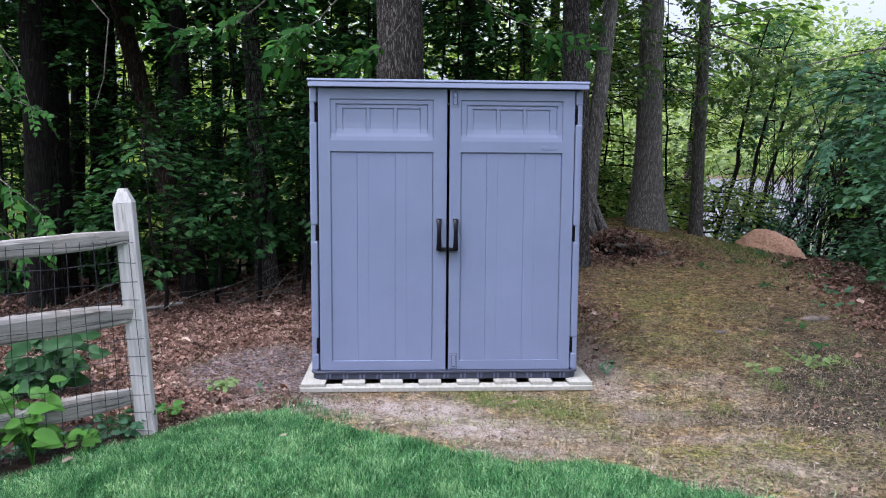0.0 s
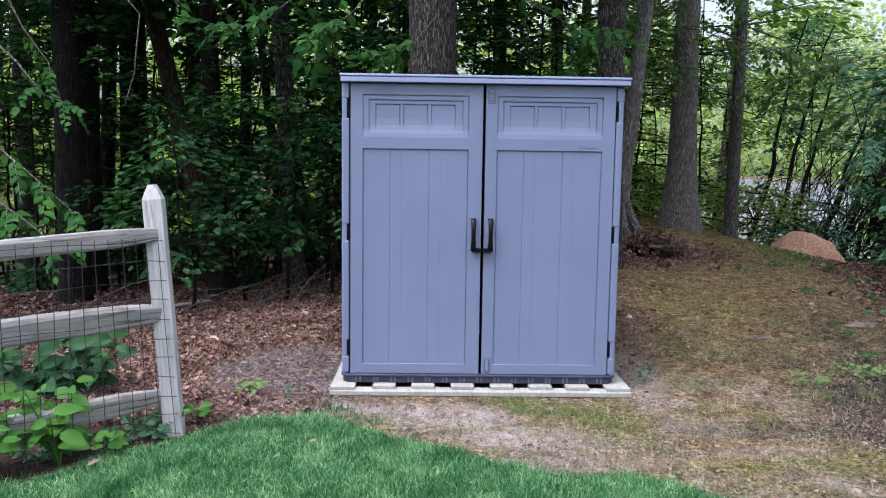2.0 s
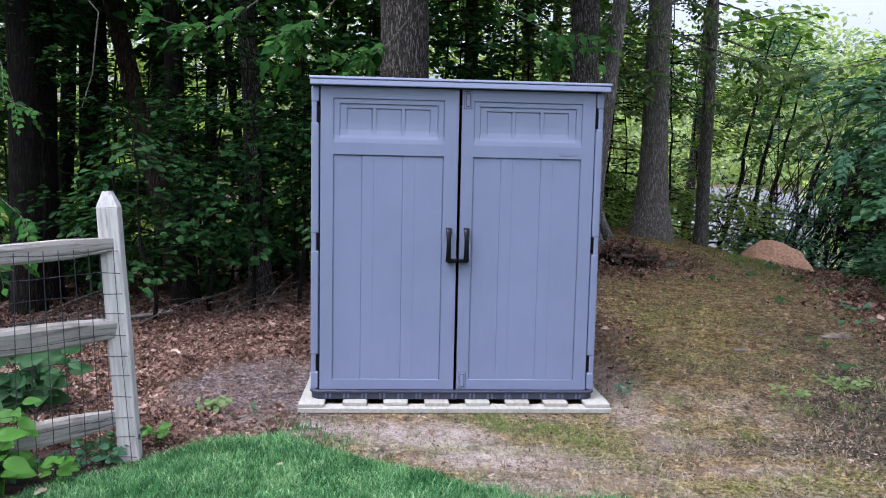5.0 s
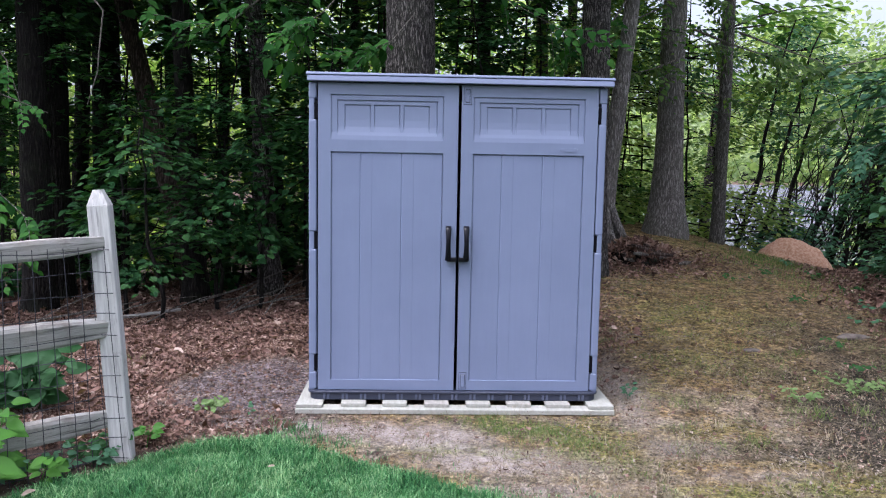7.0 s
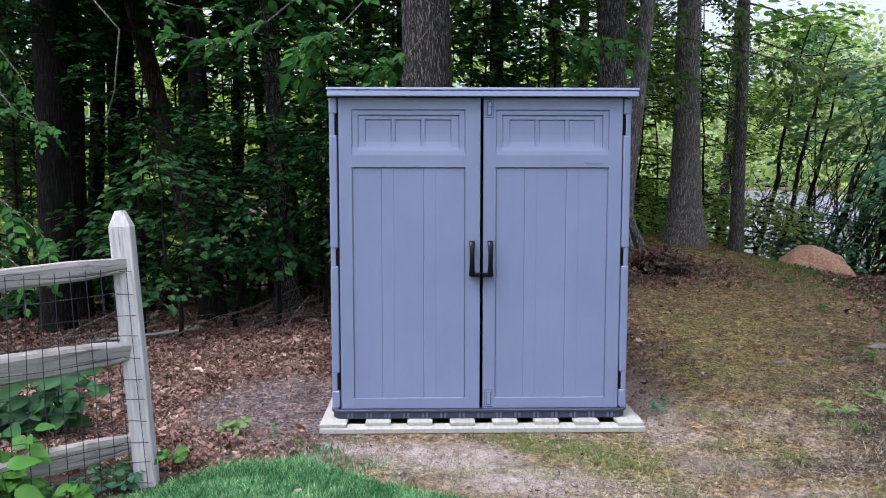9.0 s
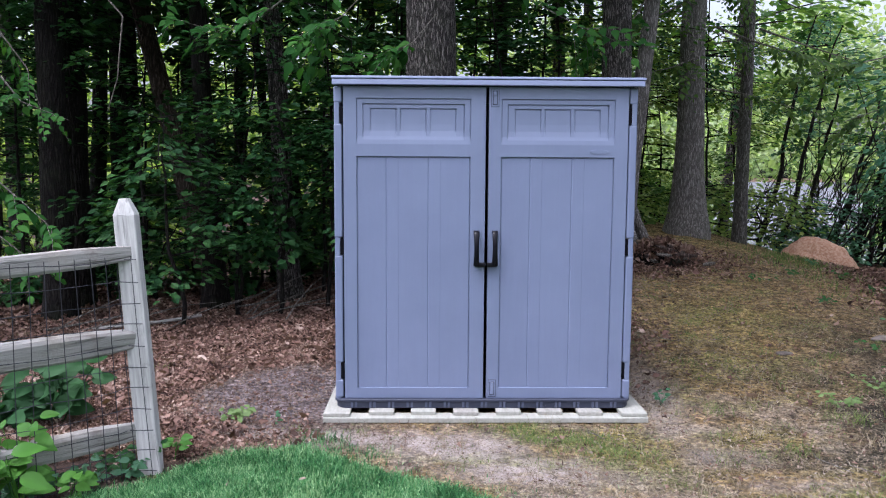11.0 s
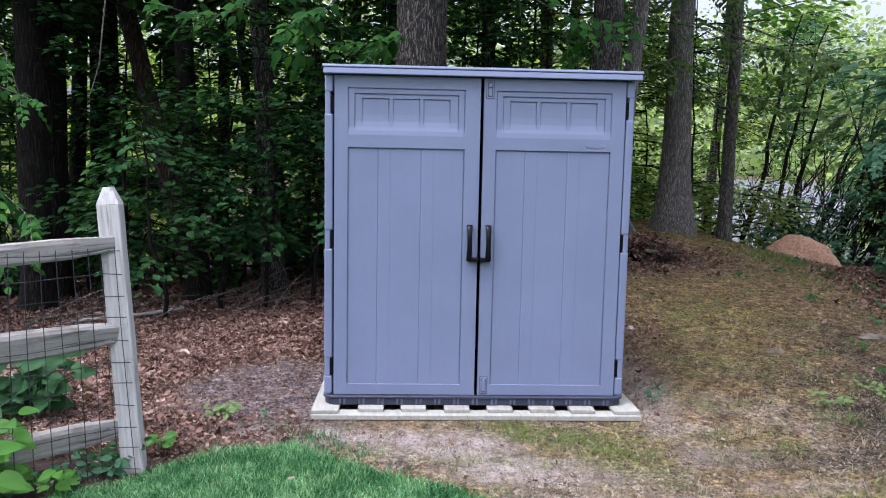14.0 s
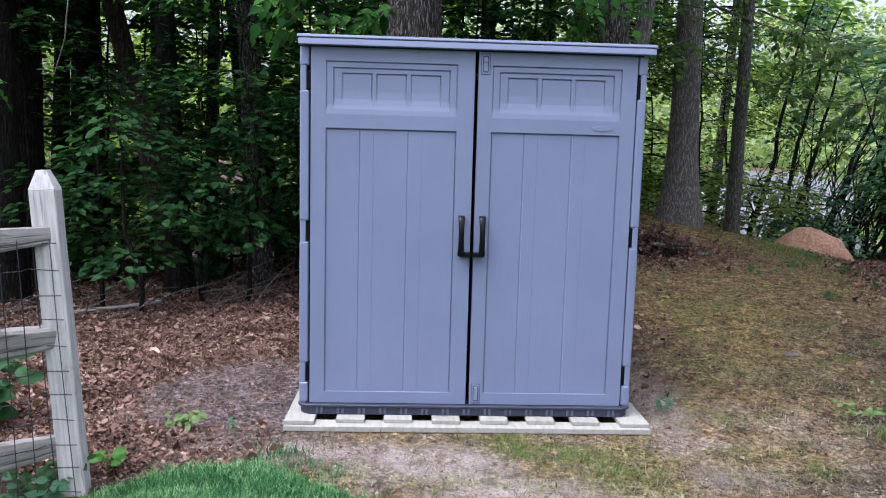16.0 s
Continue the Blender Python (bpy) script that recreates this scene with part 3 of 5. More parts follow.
shed = thing("garden_shed", pose(0.125, 5.10, 0.052), "blue-grey moulded plastic garden shed, doors shut, on a pallet", "shed")
# corner columns, in lengths between the hinges
for s in (-1, 1):
    def cx(a, b):
        return (min(s * a, s * b), max(s * a, s * b))
    for z0, z1 in ((0.06, 0.165), (0.272, 0.905), (1.012, 1.665), (1.787, 1.878)):
        part("corner_column", box(*cx(0.829, 0.875), 0.0, 0.06, z0, z1, 0.008, 3), SHED, shed)
    part("corner_core", box(*cx(0.842, 0.8735), 0.003, 0.07, 0.05, 1.875, 0.006, 2), SHED, shed)
    for z0, z1 in ((0.17, 0.268), (0.91, 1.008), (1.67, 1.765)):
        part("hinge", join(box(*cx(0.822, 0.846), 0.006, 0.045, z0, z1, 0.003, 1), box(*cx(0.836, 0.852), 0.012, 0.03, z0 + 0.02, z1 - 0.02, 0.004, 1)), HINGE, shed, "black plastic hinge")
    wall = join(box(*cx(0.845, 0.86), 0.06, 1.18, 0.05, 1.885), *[box(*cx(0.86, 0.866), 0.14 + i * 0.2, 0.26 + i * 0.2, 0.12, 1.80, 0.004, 1) for i in range(5)])
    part("side_wall", wall, SHED, shed)
part("back_wall", box(-0.845, 0.845, 1.16, 1.18, 0.05, 1.885), SHED, shed)
part("shed_floor", box(-0.845, 0.845, 0.07, 1.155, 0.04, 0.055), SHED_BASE, shed)


def rounded_slab(x0, x1, y0, y1, z0, z1, radius):
    """A slab whose upright edges are rounded, with softly broken top edges."""
    bm = box(x0, x1, y0, y1, z0, z1)
    up = [e for e in bm.edges if abs(e.verts[0].co.z - e.verts[1].co.z) > 1e-4]
    bmesh.ops.bevel(bm, geom=up, offset=radius, segments=6, affect="EDGES", profile=0.5)
    flat = [e for e in bm.edges if abs(e.verts[0].co.z - e.verts[1].co.z) < 1e-6]
    bmesh.ops.bevel(bm, geom=flat, offset=0.003, segments=1, affect="EDGES")
    return bm


base = part("base_skirt", rounded_slab(-0.872, 0.872, -0.02, 1.2, 0.0, 0.041, 0.07), SHED_BASE, shed, "dark grey moulded base skirt")
part("base_lip", rounded_slab(-0.882, 0.882, -0.028, 1.205, 0.040, 0.055, 0.06), SHED_BASE, base)
for i in range(15):
    x = -0.785 + i * 0.11
    for dx in (0, 0.024):
        part("rib", box(x + dx, x + dx + 0.014, -0.0245, -0.01, 0.004, 0.040, 0.002, 1), RIB, base)
for name, x0, width, left in (("left_door", -0.82, 0.818, 0.075), ("right_door", 0.017, 0.805, 0.071)):
    door = part("door", door_relief(width, left), SHED, shed, "blue-grey door with three sunk lights over boards")
    door.data.materials.append(SHED_FIELD)
    door.location = (x0, 0.0, 0)
    x = width - 0.068 if x0 < 0 else 0.02
    # curved pull: a flat bar that bows out, with a foot towards the gap
    bow = [(0.004, 1.056), (-0.014, 1.054), (-0.030, 1.035), (-0.040, 1.0), (-0.044, 0.96), (-0.042, 0.915), (-0.036, 0.876), (-0.030, 0.852)]
    wide = [0.017, 0.017, 0.016, 0.014, 0.0135, 0.0145, 0.0165, 0.018]
    v, q = [], []
    for (y, z), w in zip(bow, wide):
        v += [(x + 0.02 - w, y, z), (x + 0.02 - w * 0.8, y - 0.006, z), (x + 0.02 + w * 0.8, y - 0.006, z), (x + 0.02 + w, y, z), (x + 0.02 + w * 0.7, y + 0.007, z), (x + 0.02 - w * 0.7, y + 0.007, z)]
    for a in range(len(bow) - 1):
        q += [(a * 6 + c, a * 6 + (c + 1) % 6, a * 6 + 6 + (c + 1) % 6, a * 6 + 6 + c) for c in range(6)]
    foot = (x + 0.01, width + 0.008) if x0 < 0 else (-0.008, x + 0.032)
    handle = part("handle", quick_mesh("handle", v, q, BLACK, True), BLACK, door, "black plastic pull handle")
    part("handle_foot", box(*foot, -0.036, 0.002, 0.846, 0.870, 0.004, 2), BLACK, handle)
    if x0 > 0:
        for z0, z1 in ((1.768, 1.868), (0.066, 0.166)):
            # Dark plates behind the latch and its slide plate draw the recess's shadow.
            part("latch_shadow", box(0.011, 0.057, -0.001, 0.006, z0 - 0.002, z1 + 0.002), SHED_BASE, door)
            slot = join(box(0.0135, 0.0545, -0.003, 0.004, z0 + 0.001, z1 - 0.001, 0.001, 1))
            latch = part("latch", slot, SHED, door, "small sunk slide latch")
            part("slide", box(0.020, 0.048, -0.005, 0.004, z0 + 0.01, z1 - 0.01, 0.002, 1), SHED_BASE, latch)
            part("slide_plate", box(0.0235, 0.0445, -0.007, 0.004, z0 + 0.014, z1 - 0.014, 0.002, 1), SHED, latch)
            if z0 > 1:
                part("thumb_tab", box(0.023, 0.045, -0.014, 0.0, z1 - 0.04, z1 - 0.018, 0.003, 1), SHED, latch)
        bm = bmesh.new()
        bmesh.ops.create_cone(bm, cap_ends=True, segments=32, radius1=0.5, radius2=0.47, depth=1, matrix=pose(0.64, 0, 1.515, 90) @ Matrix.Diagonal((0.11, 0.026, 0.006, 1)))
        part("emblem", bm, SHED, door, "plain raised oval emblem")
roof = part("roof", box(-0.872, 0.896, -0.02, 1.24, 1.898, 1.926, 0.004, 1), SHED, shed, "flat overhanging roof with a sloped edge")


def bar(x0, x1, profile):
    """A moulding along x with the given y, z outline."""
    bm = bmesh.new()
    a, c = [[bm.verts.new((x, y, z)) for y, z in profile] for x in (x0, x1)]
    n = len(profile)
    for i in range(n):
        bm.faces.new((a[i], a[(i + 1) % n], c[(i + 1) % n], c[i]))
    bm.faces.new(a[::-1])
    bm.faces.new(c)
    bmesh.ops.recalc_face_normals(bm, faces=bm.faces[:])
    bmesh.ops.bevel(bm, geom=bm.edges[:], offset=0.0015, segments=1, affect="EDGES")
    return bm


part("fascia", bar(-0.878, 0.902, [(-0.004, 1.884), (-0.041, 1.884), (-0.041, 1.889), (-0.0365, 1.915), (-0.004, 1.916)]), SHED, roof)
part("fascia_lip", bar(-0.884, 0.908, [(0.0, 1.918), (-0.038, 1.9185), (-0.039, 1.9225), (-0.0355, 1.934), (0.0, 1.937)]), SHED, roof)
part("roof_top", box(-0.868, 0.892, 0.0, 1.225, 1.926, 1.937, 0.004, 1), SHED_BASE, roof, "dark roof top")
part("door_header", box(-0.86, 0.86, 0.03, 0.06, 1.876, 1.905), SHED_BASE, shed)

pallet = thing("wooden_pallet", pose(0.135, 4.965, 0), "pale new wooden pallet under the shed", "pallet")
for y in (0.0, 0.62, 1.28):
    part("bottom_board", box(-0.945, 0.945, y, y + 0.10, 0.0, 0.030, 0.003, 1), PALLET, pallet)
for i, x in enumerate((-0.868, -0.61, -0.365, -0.115, 0.135, 0.38, 0.615, 0.868)):
    w = 0.077 if i in (0, 7) else 0.073
    b = part("deck_board", box(-w, w, (0.016 if i in (0, 7) else 0.042) + 0.005 * (i % 3), 1.385, 0.030, 0.052, 0.003, 1), PALLET, pallet)
    b.location.x = x


# ---- the split-rail fence ----
def rough_bar(length, w, h, seed, ends=1.0, n=40):
    """A split rail along +x: an uneven bar with worn edges, thinner towards its ends."""
    r = np.random.default_rng(seed)
    prof = np.array([(-0.5, -0.42), (-0.42, -0.5), (0.40, -0.5), (0.5, -0.38), (0.5, 0.30), (0.38, 0.46), (0.05, 0.5), (-0.35, 0.48), (-0.5, 0.34)])
    t = np.linspace(0, 1, n)
    taper = 1 - (1 - ends) * np.maximum(np.clip(1 - t / 0.08, 0, 1), np.clip(1 - (1 - t) / 0.08, 0, 1))
    wob = np.cumsum(r.normal(0, 0.006, (n, 2)), axis=0)
    wob -= wob.mean(0)
    jag = np.cumsum(r.normal(0, 0.02, (n, len(prof))), axis=0)
    jag -= jag.mean(0)
    vs = np.zeros((n, len(prof), 3))
    vs[..., 0] = t[:, None] * length
    vs[..., 1] = prof[None, :, 0] * w * (taper[:, None] + jag) + wob[:, :1] * w
    vs[..., 2] = prof[None, :, 1] * h * (taper[:, None] + jag) + wob[:, 1:] * h
    s = len(prof)
    faces = [(i * s + j, i * s + (j + 1) % s, (i + 1) * s + (j + 1) % s, (i + 1) * s + j) for i in range(n - 1) for j in range(s)]
    faces += [tuple(range(s))[::-1], tuple((n - 1) * s + j for j in range(s))]
    return vs.reshape(-1, 3), faces


FENCE_AT, FENCE_TURN = (-1.565, 4.262), 221.0
fence = thing("rail_fence", pose(*FENCE_AT, 0.0, 0, 0, FENCE_TURN), "weathered grey split-rail fence with wire mesh, leaning end post", "fence")


def fence_post(x, lean_x, lean_y, tall):
    bm = box(-0.045, 0.045, -0.048, 0.048, -0.3, tall - 0.075, 0.006, 2)
    top = box(-0.045, 0.045, -0.048, 0.048, tall - 0.076, tall)
    for v in top.verts:
        if v.co.z > tall - 0.01:
            v.co.x *= 0.55
            v.co.y *= 0.38
    bm = join(bm, top)
    bmesh.ops.subdivide_edges(bm, edges=[e for e in bm.edges if e.calc_length() > 0.3], cuts=14)
    for v in bm.verts:
        w = noise.noise(v.co * 6) * 0.004
        v.co.x += w + lean_x * v.co.z
        v.co.y += w + lean_y * v.co.z
    ob = part("post", bm, WOOD_POST, fence, "weathered square post with a pointed top")
    ob.location.x = x
    return ob


post = fence_post(0.0, 0.0, 0.0, 1.315)
post.matrix_basis = Matrix.Translation((0, 0, 0)) @ Matrix.Rotation(radians(-FENCE_TURN), 4, "Z") @ Matrix.Translation((0.034, 0, 0)) @ Matrix.Rotation(radians(-3.7), 4, "Y") @ Matrix.Rotation(radians(98), 4, "Z")
fence_post(2.45, 0.01, 0.0, 1.28)
for z0, z1, seed, hh in ((1.06, 0.93, 3, 0.09), (0.655, 0.60, 8, 0.125), (0.21, 0.185, 5, 0.105)):
    v, f = rough_bar(2.5, 0.07, hh, seed, 0.72)
    rail = part("rail", mesh_of("rail", v, f, WOOD_RAIL), WOOD_RAIL, fence, "split wooden rail, grey and cracked")
    rail.matrix_basis = Matrix.Translation((0.03, 0, z0)) @ Matrix.Rotation(math.atan2(z0 - z1, 2.45), 4, "Y")


def wire_at(along, z):
    """A point of the mesh: over the leaning post's face first, then on along the rails."""
    plan = ((-0.012, -0.022, 0.106), (0.10, 0.061, 0.034), (0.145, 0.11, 0.05), (0.2, 0.165, 0.056), (2.55, 2.5, 0.062))
    x = float(np.interp(along, [p[0] for p in plan], [p[1] for p in plan]))
    y = float(np.interp(along, [p[0] for p in plan], [p[2] for p in plan]))
    slide = float(np.interp(along, [0.11, 0.5], [1.0, 0.0]))
    back = float(np.interp(along, [0.11, 0.145], [1.0, 0.0]))
    return (x + slide * 0.0491 * z, y - back * 0.0426 * z + 0.002 * math.sin(along * 18 + z * 5), z)


wires = []
steps = [-0.012, 0.02, 0.06, 0.1, 0.11, 0.128, 0.145, 0.17, 0.2] + [0.24 + 0.055 * t for t in range(43)]
for i in range(11):
    z = 0.03 + i * 0.1
    wires.append(([wire_at(t, z + 0.004 * math.sin(t * 12 + i * 2)) for t in steps], [0.0021] * len(steps)))
for i in range(35):
    x = 0.012 + i * 0.0715
    wires.append(([wire_at(x + 0.004 * math.sin(z * 0.16 + i), 0.0 + z * 0.0525) for z in range(21)], [0.0019] * 21))
v, q = tubes(wires, 4)
part("wire_mesh", quick_mesh("wire_mesh", v, q, WIRE), WIRE, fence, "dark welded wire mesh with oblong holes")


# ---- trees ----
def spray(at, way, reach, count, rng, spread=0.38, flat=0.35, size=0.1):
    """Leaves of one bough: a drooping layer on both sides of the line from at. Returns places, ways, ups, sizes."""
    way = way / np.linalg.norm(way)
    side = np.cross(way, (0, 0, 1.0))
    side /= np.linalg.norm(side) + 1e-9
    t = rng.uniform(0.1, 1.0, count) ** 0.8
    off = rng.normal(0, 1, count) * spread * reach * (1.05 - 0.75 * t) * 0.6
    pos = np.asarray(at)[None] + way[None] * (t * reach)[:, None] + side[None] * off[:, None]
    pos[:, 2] += rng.normal(0, 0.06 * reach, count) - 0.22 * reach * t ** 2 - 0.25 * np.abs(off)
    dirs = way[None] * rng.uniform(0.3, 1.0, count)[:, None] + side[None] * (np.sign(off) * rng.uniform(0.3, 1.0, count))[:, None]
    dirs[:, 2] -= rng.uniform(0.0, 0.45, count)
    ups = np.stack([rng.normal(0, flat, count), rng.normal(0, flat, count) - 0.15, np.ones(count)], -1)
    return pos, dirs, ups, size * rng.uniform(0.6, 1.25, count)


def boughs(start, number, reach, count, size, rng, rise=0.15, face=None):
    """Boughs of leaves round given stem points: arrays for leaves() and the lines of the wood."""
    out, wood = [], []
    for _ in range(number):
        p = start[rng.integers(len(start))]
        a = rng.uniform(0, 6.283) if face is None else face + rng.normal(0, 0.9)
        way = np.array([math.cos(a), math.sin(a), rng.normal(rise, 0.2)])
        r = reach * rng.uniform(0.55, 1.2)
        out.append(spray(p, way, r, max(4, int(count * r / reach)), rng, size=size))
        w = way / np.linalg.norm(way)
        line = [np.asarray(p) + w * r * s - np.array([0, 0, 0.22 * r * s * s]) for s in (0, 0.35, 0.7, 1.0)]
        wood.append((line, [0.012 * reach, 0.008 * reach, 0.005 * reach, 0.002]))
    return [np.concatenate(c) for c in zip(*out)], wood


def trunk_line(x, y, dx, dy, tall, seed, wander=0.03):
    r = np.random.default_rng(seed)
    n = 36
    z = np.linspace(-0.25, tall, n)
    w = np.cumsum(r.normal(0, wander / 6, (n, 2)), axis=0)
    g = float(height(x, y))
    return np.stack([x + dx * z + w[:, 0], y + dy * z + w[:, 1], g + z], -1)


def tree(x, y, dx, dy, radius, tall, bark, seed, label, flare=0.35, crown=(5.0, 14, 2.2, 110, 0.2), leaf=None, group="woodland trees", sides=20):
    """A tree with a tapered trunk, limbs and a crown. crown: lowest bough, boughs, reach, leaves each, leaf length."""
    rng = np.random.default_rng(seed)
    base = np.array([x, y, float(height(x, y))])
    ob = thing("tree", pose(*base), label, "tree", group)
    line = trunk_line(x, y, dx, dy, tall, seed) - base
    h = np.clip(line[:, 2], 0, None)
    rad = radius * (1 - 0.55 * h / tall) * (1 + flare * np.exp(-h / (0.28 if flare < 0.6 else 0.5)))
    v, q = tube(line, rad, sides, 0.035, seed)
    part("trunk", quick_mesh("trunk", v, q, bark, True), bark, ob)
    low, number, reach, count, size = crown
    starts = [p for p in line if p[2] > low]
    if number and starts:
        arr, wood = boughs(starts, number, reach, count, size, rng)
        part("crown", leaves("crown", *arr[:3], arr[3], leaf or LEAF_MID, 0.7), leaf or LEAF_MID, ob)
        v, q = tubes(wood, 5)
        tagged(part("limb", quick_mesh("limb", v, q, bark, True), bark, ob), kind="stuff")
    return ob


tree(-0.20, 7.55, -0.004, 0, 0.262, 9.0, BARK, 11, "large grey-brown tree trunk behind the shed", 0.3, (4.2, 22, 3.0, 130, 0.2))
tree(-4.27, 9.0, 0.0, 0, 0.16, 9.0, BARK_SHADED, 12, "tree trunk with the wood's shade put into its bark colour", 0.3, (4.0, 20, 2.8, 130, 0.2), LEAF_SHADED)
tree(-4.56, 10.0, 0.0, 0, 0.20, 8.0, BARK_SHADED, 13, "thick tree trunk behind the fence, shade put into its bark colour", 0.3, (4.2, 16, 2.4, 120, 0.2), LEAF_SHADED)
tree(-4.69, 12.0, 0.0, 0, 0.24, 9.0, BARK_SHADED, 14, "upright tree trunk with the wood's shade put into its bark colour", 0.3, (4.0, 18, 2.6, 120, 0.2), LEAF_SHADED)
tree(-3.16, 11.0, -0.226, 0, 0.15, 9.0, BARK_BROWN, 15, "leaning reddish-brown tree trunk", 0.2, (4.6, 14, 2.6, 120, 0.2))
tree(-2.71, 9.5, -0.036, 0, 0.125, 8.0, BARK_SHADED, 16, "slim tree trunk with a flared foot, shade put into its bark colour", 0.5, (4.0, 16, 2.4, 120, 0.2), LEAF_SHADED)
tree(-1.84, 9.6, -0.04, 0, 0.13, 8.0, BARK, 17, "slim grey tree trunk in the shade", 0.35, (4.0, 16, 2.4, 120, 0.2), LEAF_SHADED)
tree(1.83, 9.0, -0.01, 0, 0.18, 9.0, BARK, 18, "grey tree trunk behind the shed", 0.3, (4.0, 18, 2.6, 120, 0.2))
leaning = tree(2.21, 10.2, 0.104, 0, 0.112, 9.0, BARK_PALE, 19, "leaning grey tree with spreading roots", 0.9, (4.2, 14, 2.4, 110, 0.2))
for pts, r in (([(0.08, -0.05, 0.75), (0.2, -0.12, 0.42), (0.36, -0.2, 0.1), (0.5, -0.3, -0.08)], 0.075), ([(0.05, -0.1, 0.6), (0.1, -0.25, 0.3), (0.2, -0.42, 0.0)], 0.06), ([(0.02, 0.08, 0.6), (0.25, 0.1, 0.3), (0.45, 0.12, 0.0)], 0.06)):
    v, q = tube(pts, np.linspace(r, 0.03, len(pts)), 9, 0.06, 3)
    part("root", quick_mesh("root", v, q, BARK_PALE, True), BARK_PALE, leaning)
tree(3.71, 12.0, 0.0, 0, 0.215, 10.0, BARK_PALE, 20, "stout grey tree with a flared foot at the crest", 0.72, (4.4, 20, 3.0, 120, 0.2))
tree(4.62, 12.25, 0.006, 0, 0.102, 10.0, BARK_GREY, 21, "slim straight grey tree at the crest", 0.2, (4.6, 14, 2.6, 110, 0.2))
# Towards -x, bark and leaf colours are darkened for the wood's shade.
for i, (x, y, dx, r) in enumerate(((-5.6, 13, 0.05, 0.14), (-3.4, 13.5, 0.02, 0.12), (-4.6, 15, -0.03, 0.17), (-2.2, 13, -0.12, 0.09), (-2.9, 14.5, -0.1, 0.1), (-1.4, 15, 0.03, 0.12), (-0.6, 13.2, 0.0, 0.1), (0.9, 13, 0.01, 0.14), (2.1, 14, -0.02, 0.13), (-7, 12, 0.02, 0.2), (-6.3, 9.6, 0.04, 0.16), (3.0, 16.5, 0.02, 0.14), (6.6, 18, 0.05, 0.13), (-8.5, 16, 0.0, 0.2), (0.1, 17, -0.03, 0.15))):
    tree(x, y, dx, 0, r, 9.0, BARK_SHADED if x < 1 else BARK, 40 + i, "slender shaded tree trunk deep in the wood", 0.25, (4.0, 14, 2.6, 90, 0.24), LEAF_SHADED if x < -2 else LEAF_MID, sides=12)


def sapling(x, y, tall, number, reach, count, size, material, seed, label, low=0.25, face=None, lean=(0, 0), group="understory saplings", wood=BARK_SHADED, radius=0.022):
    """A young tree of the understory: a thin stem with layered boughs of leaves."""
    rng = np.random.default_rng(seed)
    base = np.array([x, y, float(height(x, y))])
    ob = thing("sapling", pose(*base), label, "sapling", group)
    n = 14
    z = np.linspace(-0.1, tall, n)
    w = np.cumsum(rng.normal(0, 0.03, (n, 2)), axis=0)
    line = np.stack([w[:, 0] + lean[0] * z, w[:, 1] + lean[1] * z, z], -1)
    v, q = tube(line, radius * (1.1 - z / tall * 0.85), 7)
    part("stem", quick_mesh("stem", v, q, wood, True), wood, ob)
    starts = [line[0] + (line[-1] - line[0]) * s for s in np.linspace(low, 1.0, 12)]
    arr, lines = boughs(starts, number, reach, count, size, rng, 0.1, face)
    part("foliage", leaves("foliage", *arr[:3], arr[3], material, 0.72), material, ob)
    v, q = tubes(lines, 4)
    tagged(part("branch", quick_mesh("branch", v, q, wood, True), wood, ob), kind="stuff")
    return ob


# Saplings of the inner wood, their leaf colour darkened in place of shade.
SHADED_SAP = "broad-leaved sapling, the wood's shade put into its leaf colour"
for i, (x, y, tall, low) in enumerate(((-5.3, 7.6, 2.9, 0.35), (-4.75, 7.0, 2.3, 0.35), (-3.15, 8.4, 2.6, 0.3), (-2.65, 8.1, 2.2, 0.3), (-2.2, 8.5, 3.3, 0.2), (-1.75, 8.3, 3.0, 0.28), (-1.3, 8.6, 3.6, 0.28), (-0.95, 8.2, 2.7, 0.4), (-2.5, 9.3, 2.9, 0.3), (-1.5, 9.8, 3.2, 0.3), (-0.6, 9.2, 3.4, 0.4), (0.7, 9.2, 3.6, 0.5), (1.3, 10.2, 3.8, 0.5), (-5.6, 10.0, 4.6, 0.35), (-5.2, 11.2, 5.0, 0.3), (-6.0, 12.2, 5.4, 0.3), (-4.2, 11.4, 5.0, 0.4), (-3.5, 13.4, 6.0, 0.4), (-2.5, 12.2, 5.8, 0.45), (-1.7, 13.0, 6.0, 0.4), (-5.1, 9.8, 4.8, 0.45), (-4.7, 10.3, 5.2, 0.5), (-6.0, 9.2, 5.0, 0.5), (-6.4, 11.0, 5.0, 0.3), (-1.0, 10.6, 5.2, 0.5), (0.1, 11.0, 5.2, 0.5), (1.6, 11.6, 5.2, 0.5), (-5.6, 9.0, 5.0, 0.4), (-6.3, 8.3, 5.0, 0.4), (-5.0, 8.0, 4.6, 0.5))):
    sapling(x, y, tall, 19 if y < 9 else 20, 0.8, 50, 0.09, LEAF_SHADED, 100 + i, SHADED_SAP, low)
for i, (x, y, tall) in enumerate(((-6.6, 13.0, 3.4), (-5.0, 14.0, 3.6), (-4.0, 13.0, 3.2), (-3.0, 14.0, 3.6), (-1.9, 13.4, 3.4), (-0.9, 14.4, 3.8), (0.3, 14.0, 4.2), (1.6, 15.0, 4.2), (-5.8, 16.0, 3.6), (-2.4, 16.5, 3.8))):
    sapling(x, y, tall, 24, 1.2, 60, 0.125, LEAF_MID, 120 + i, "green sapling deep in the wood", 0.15)
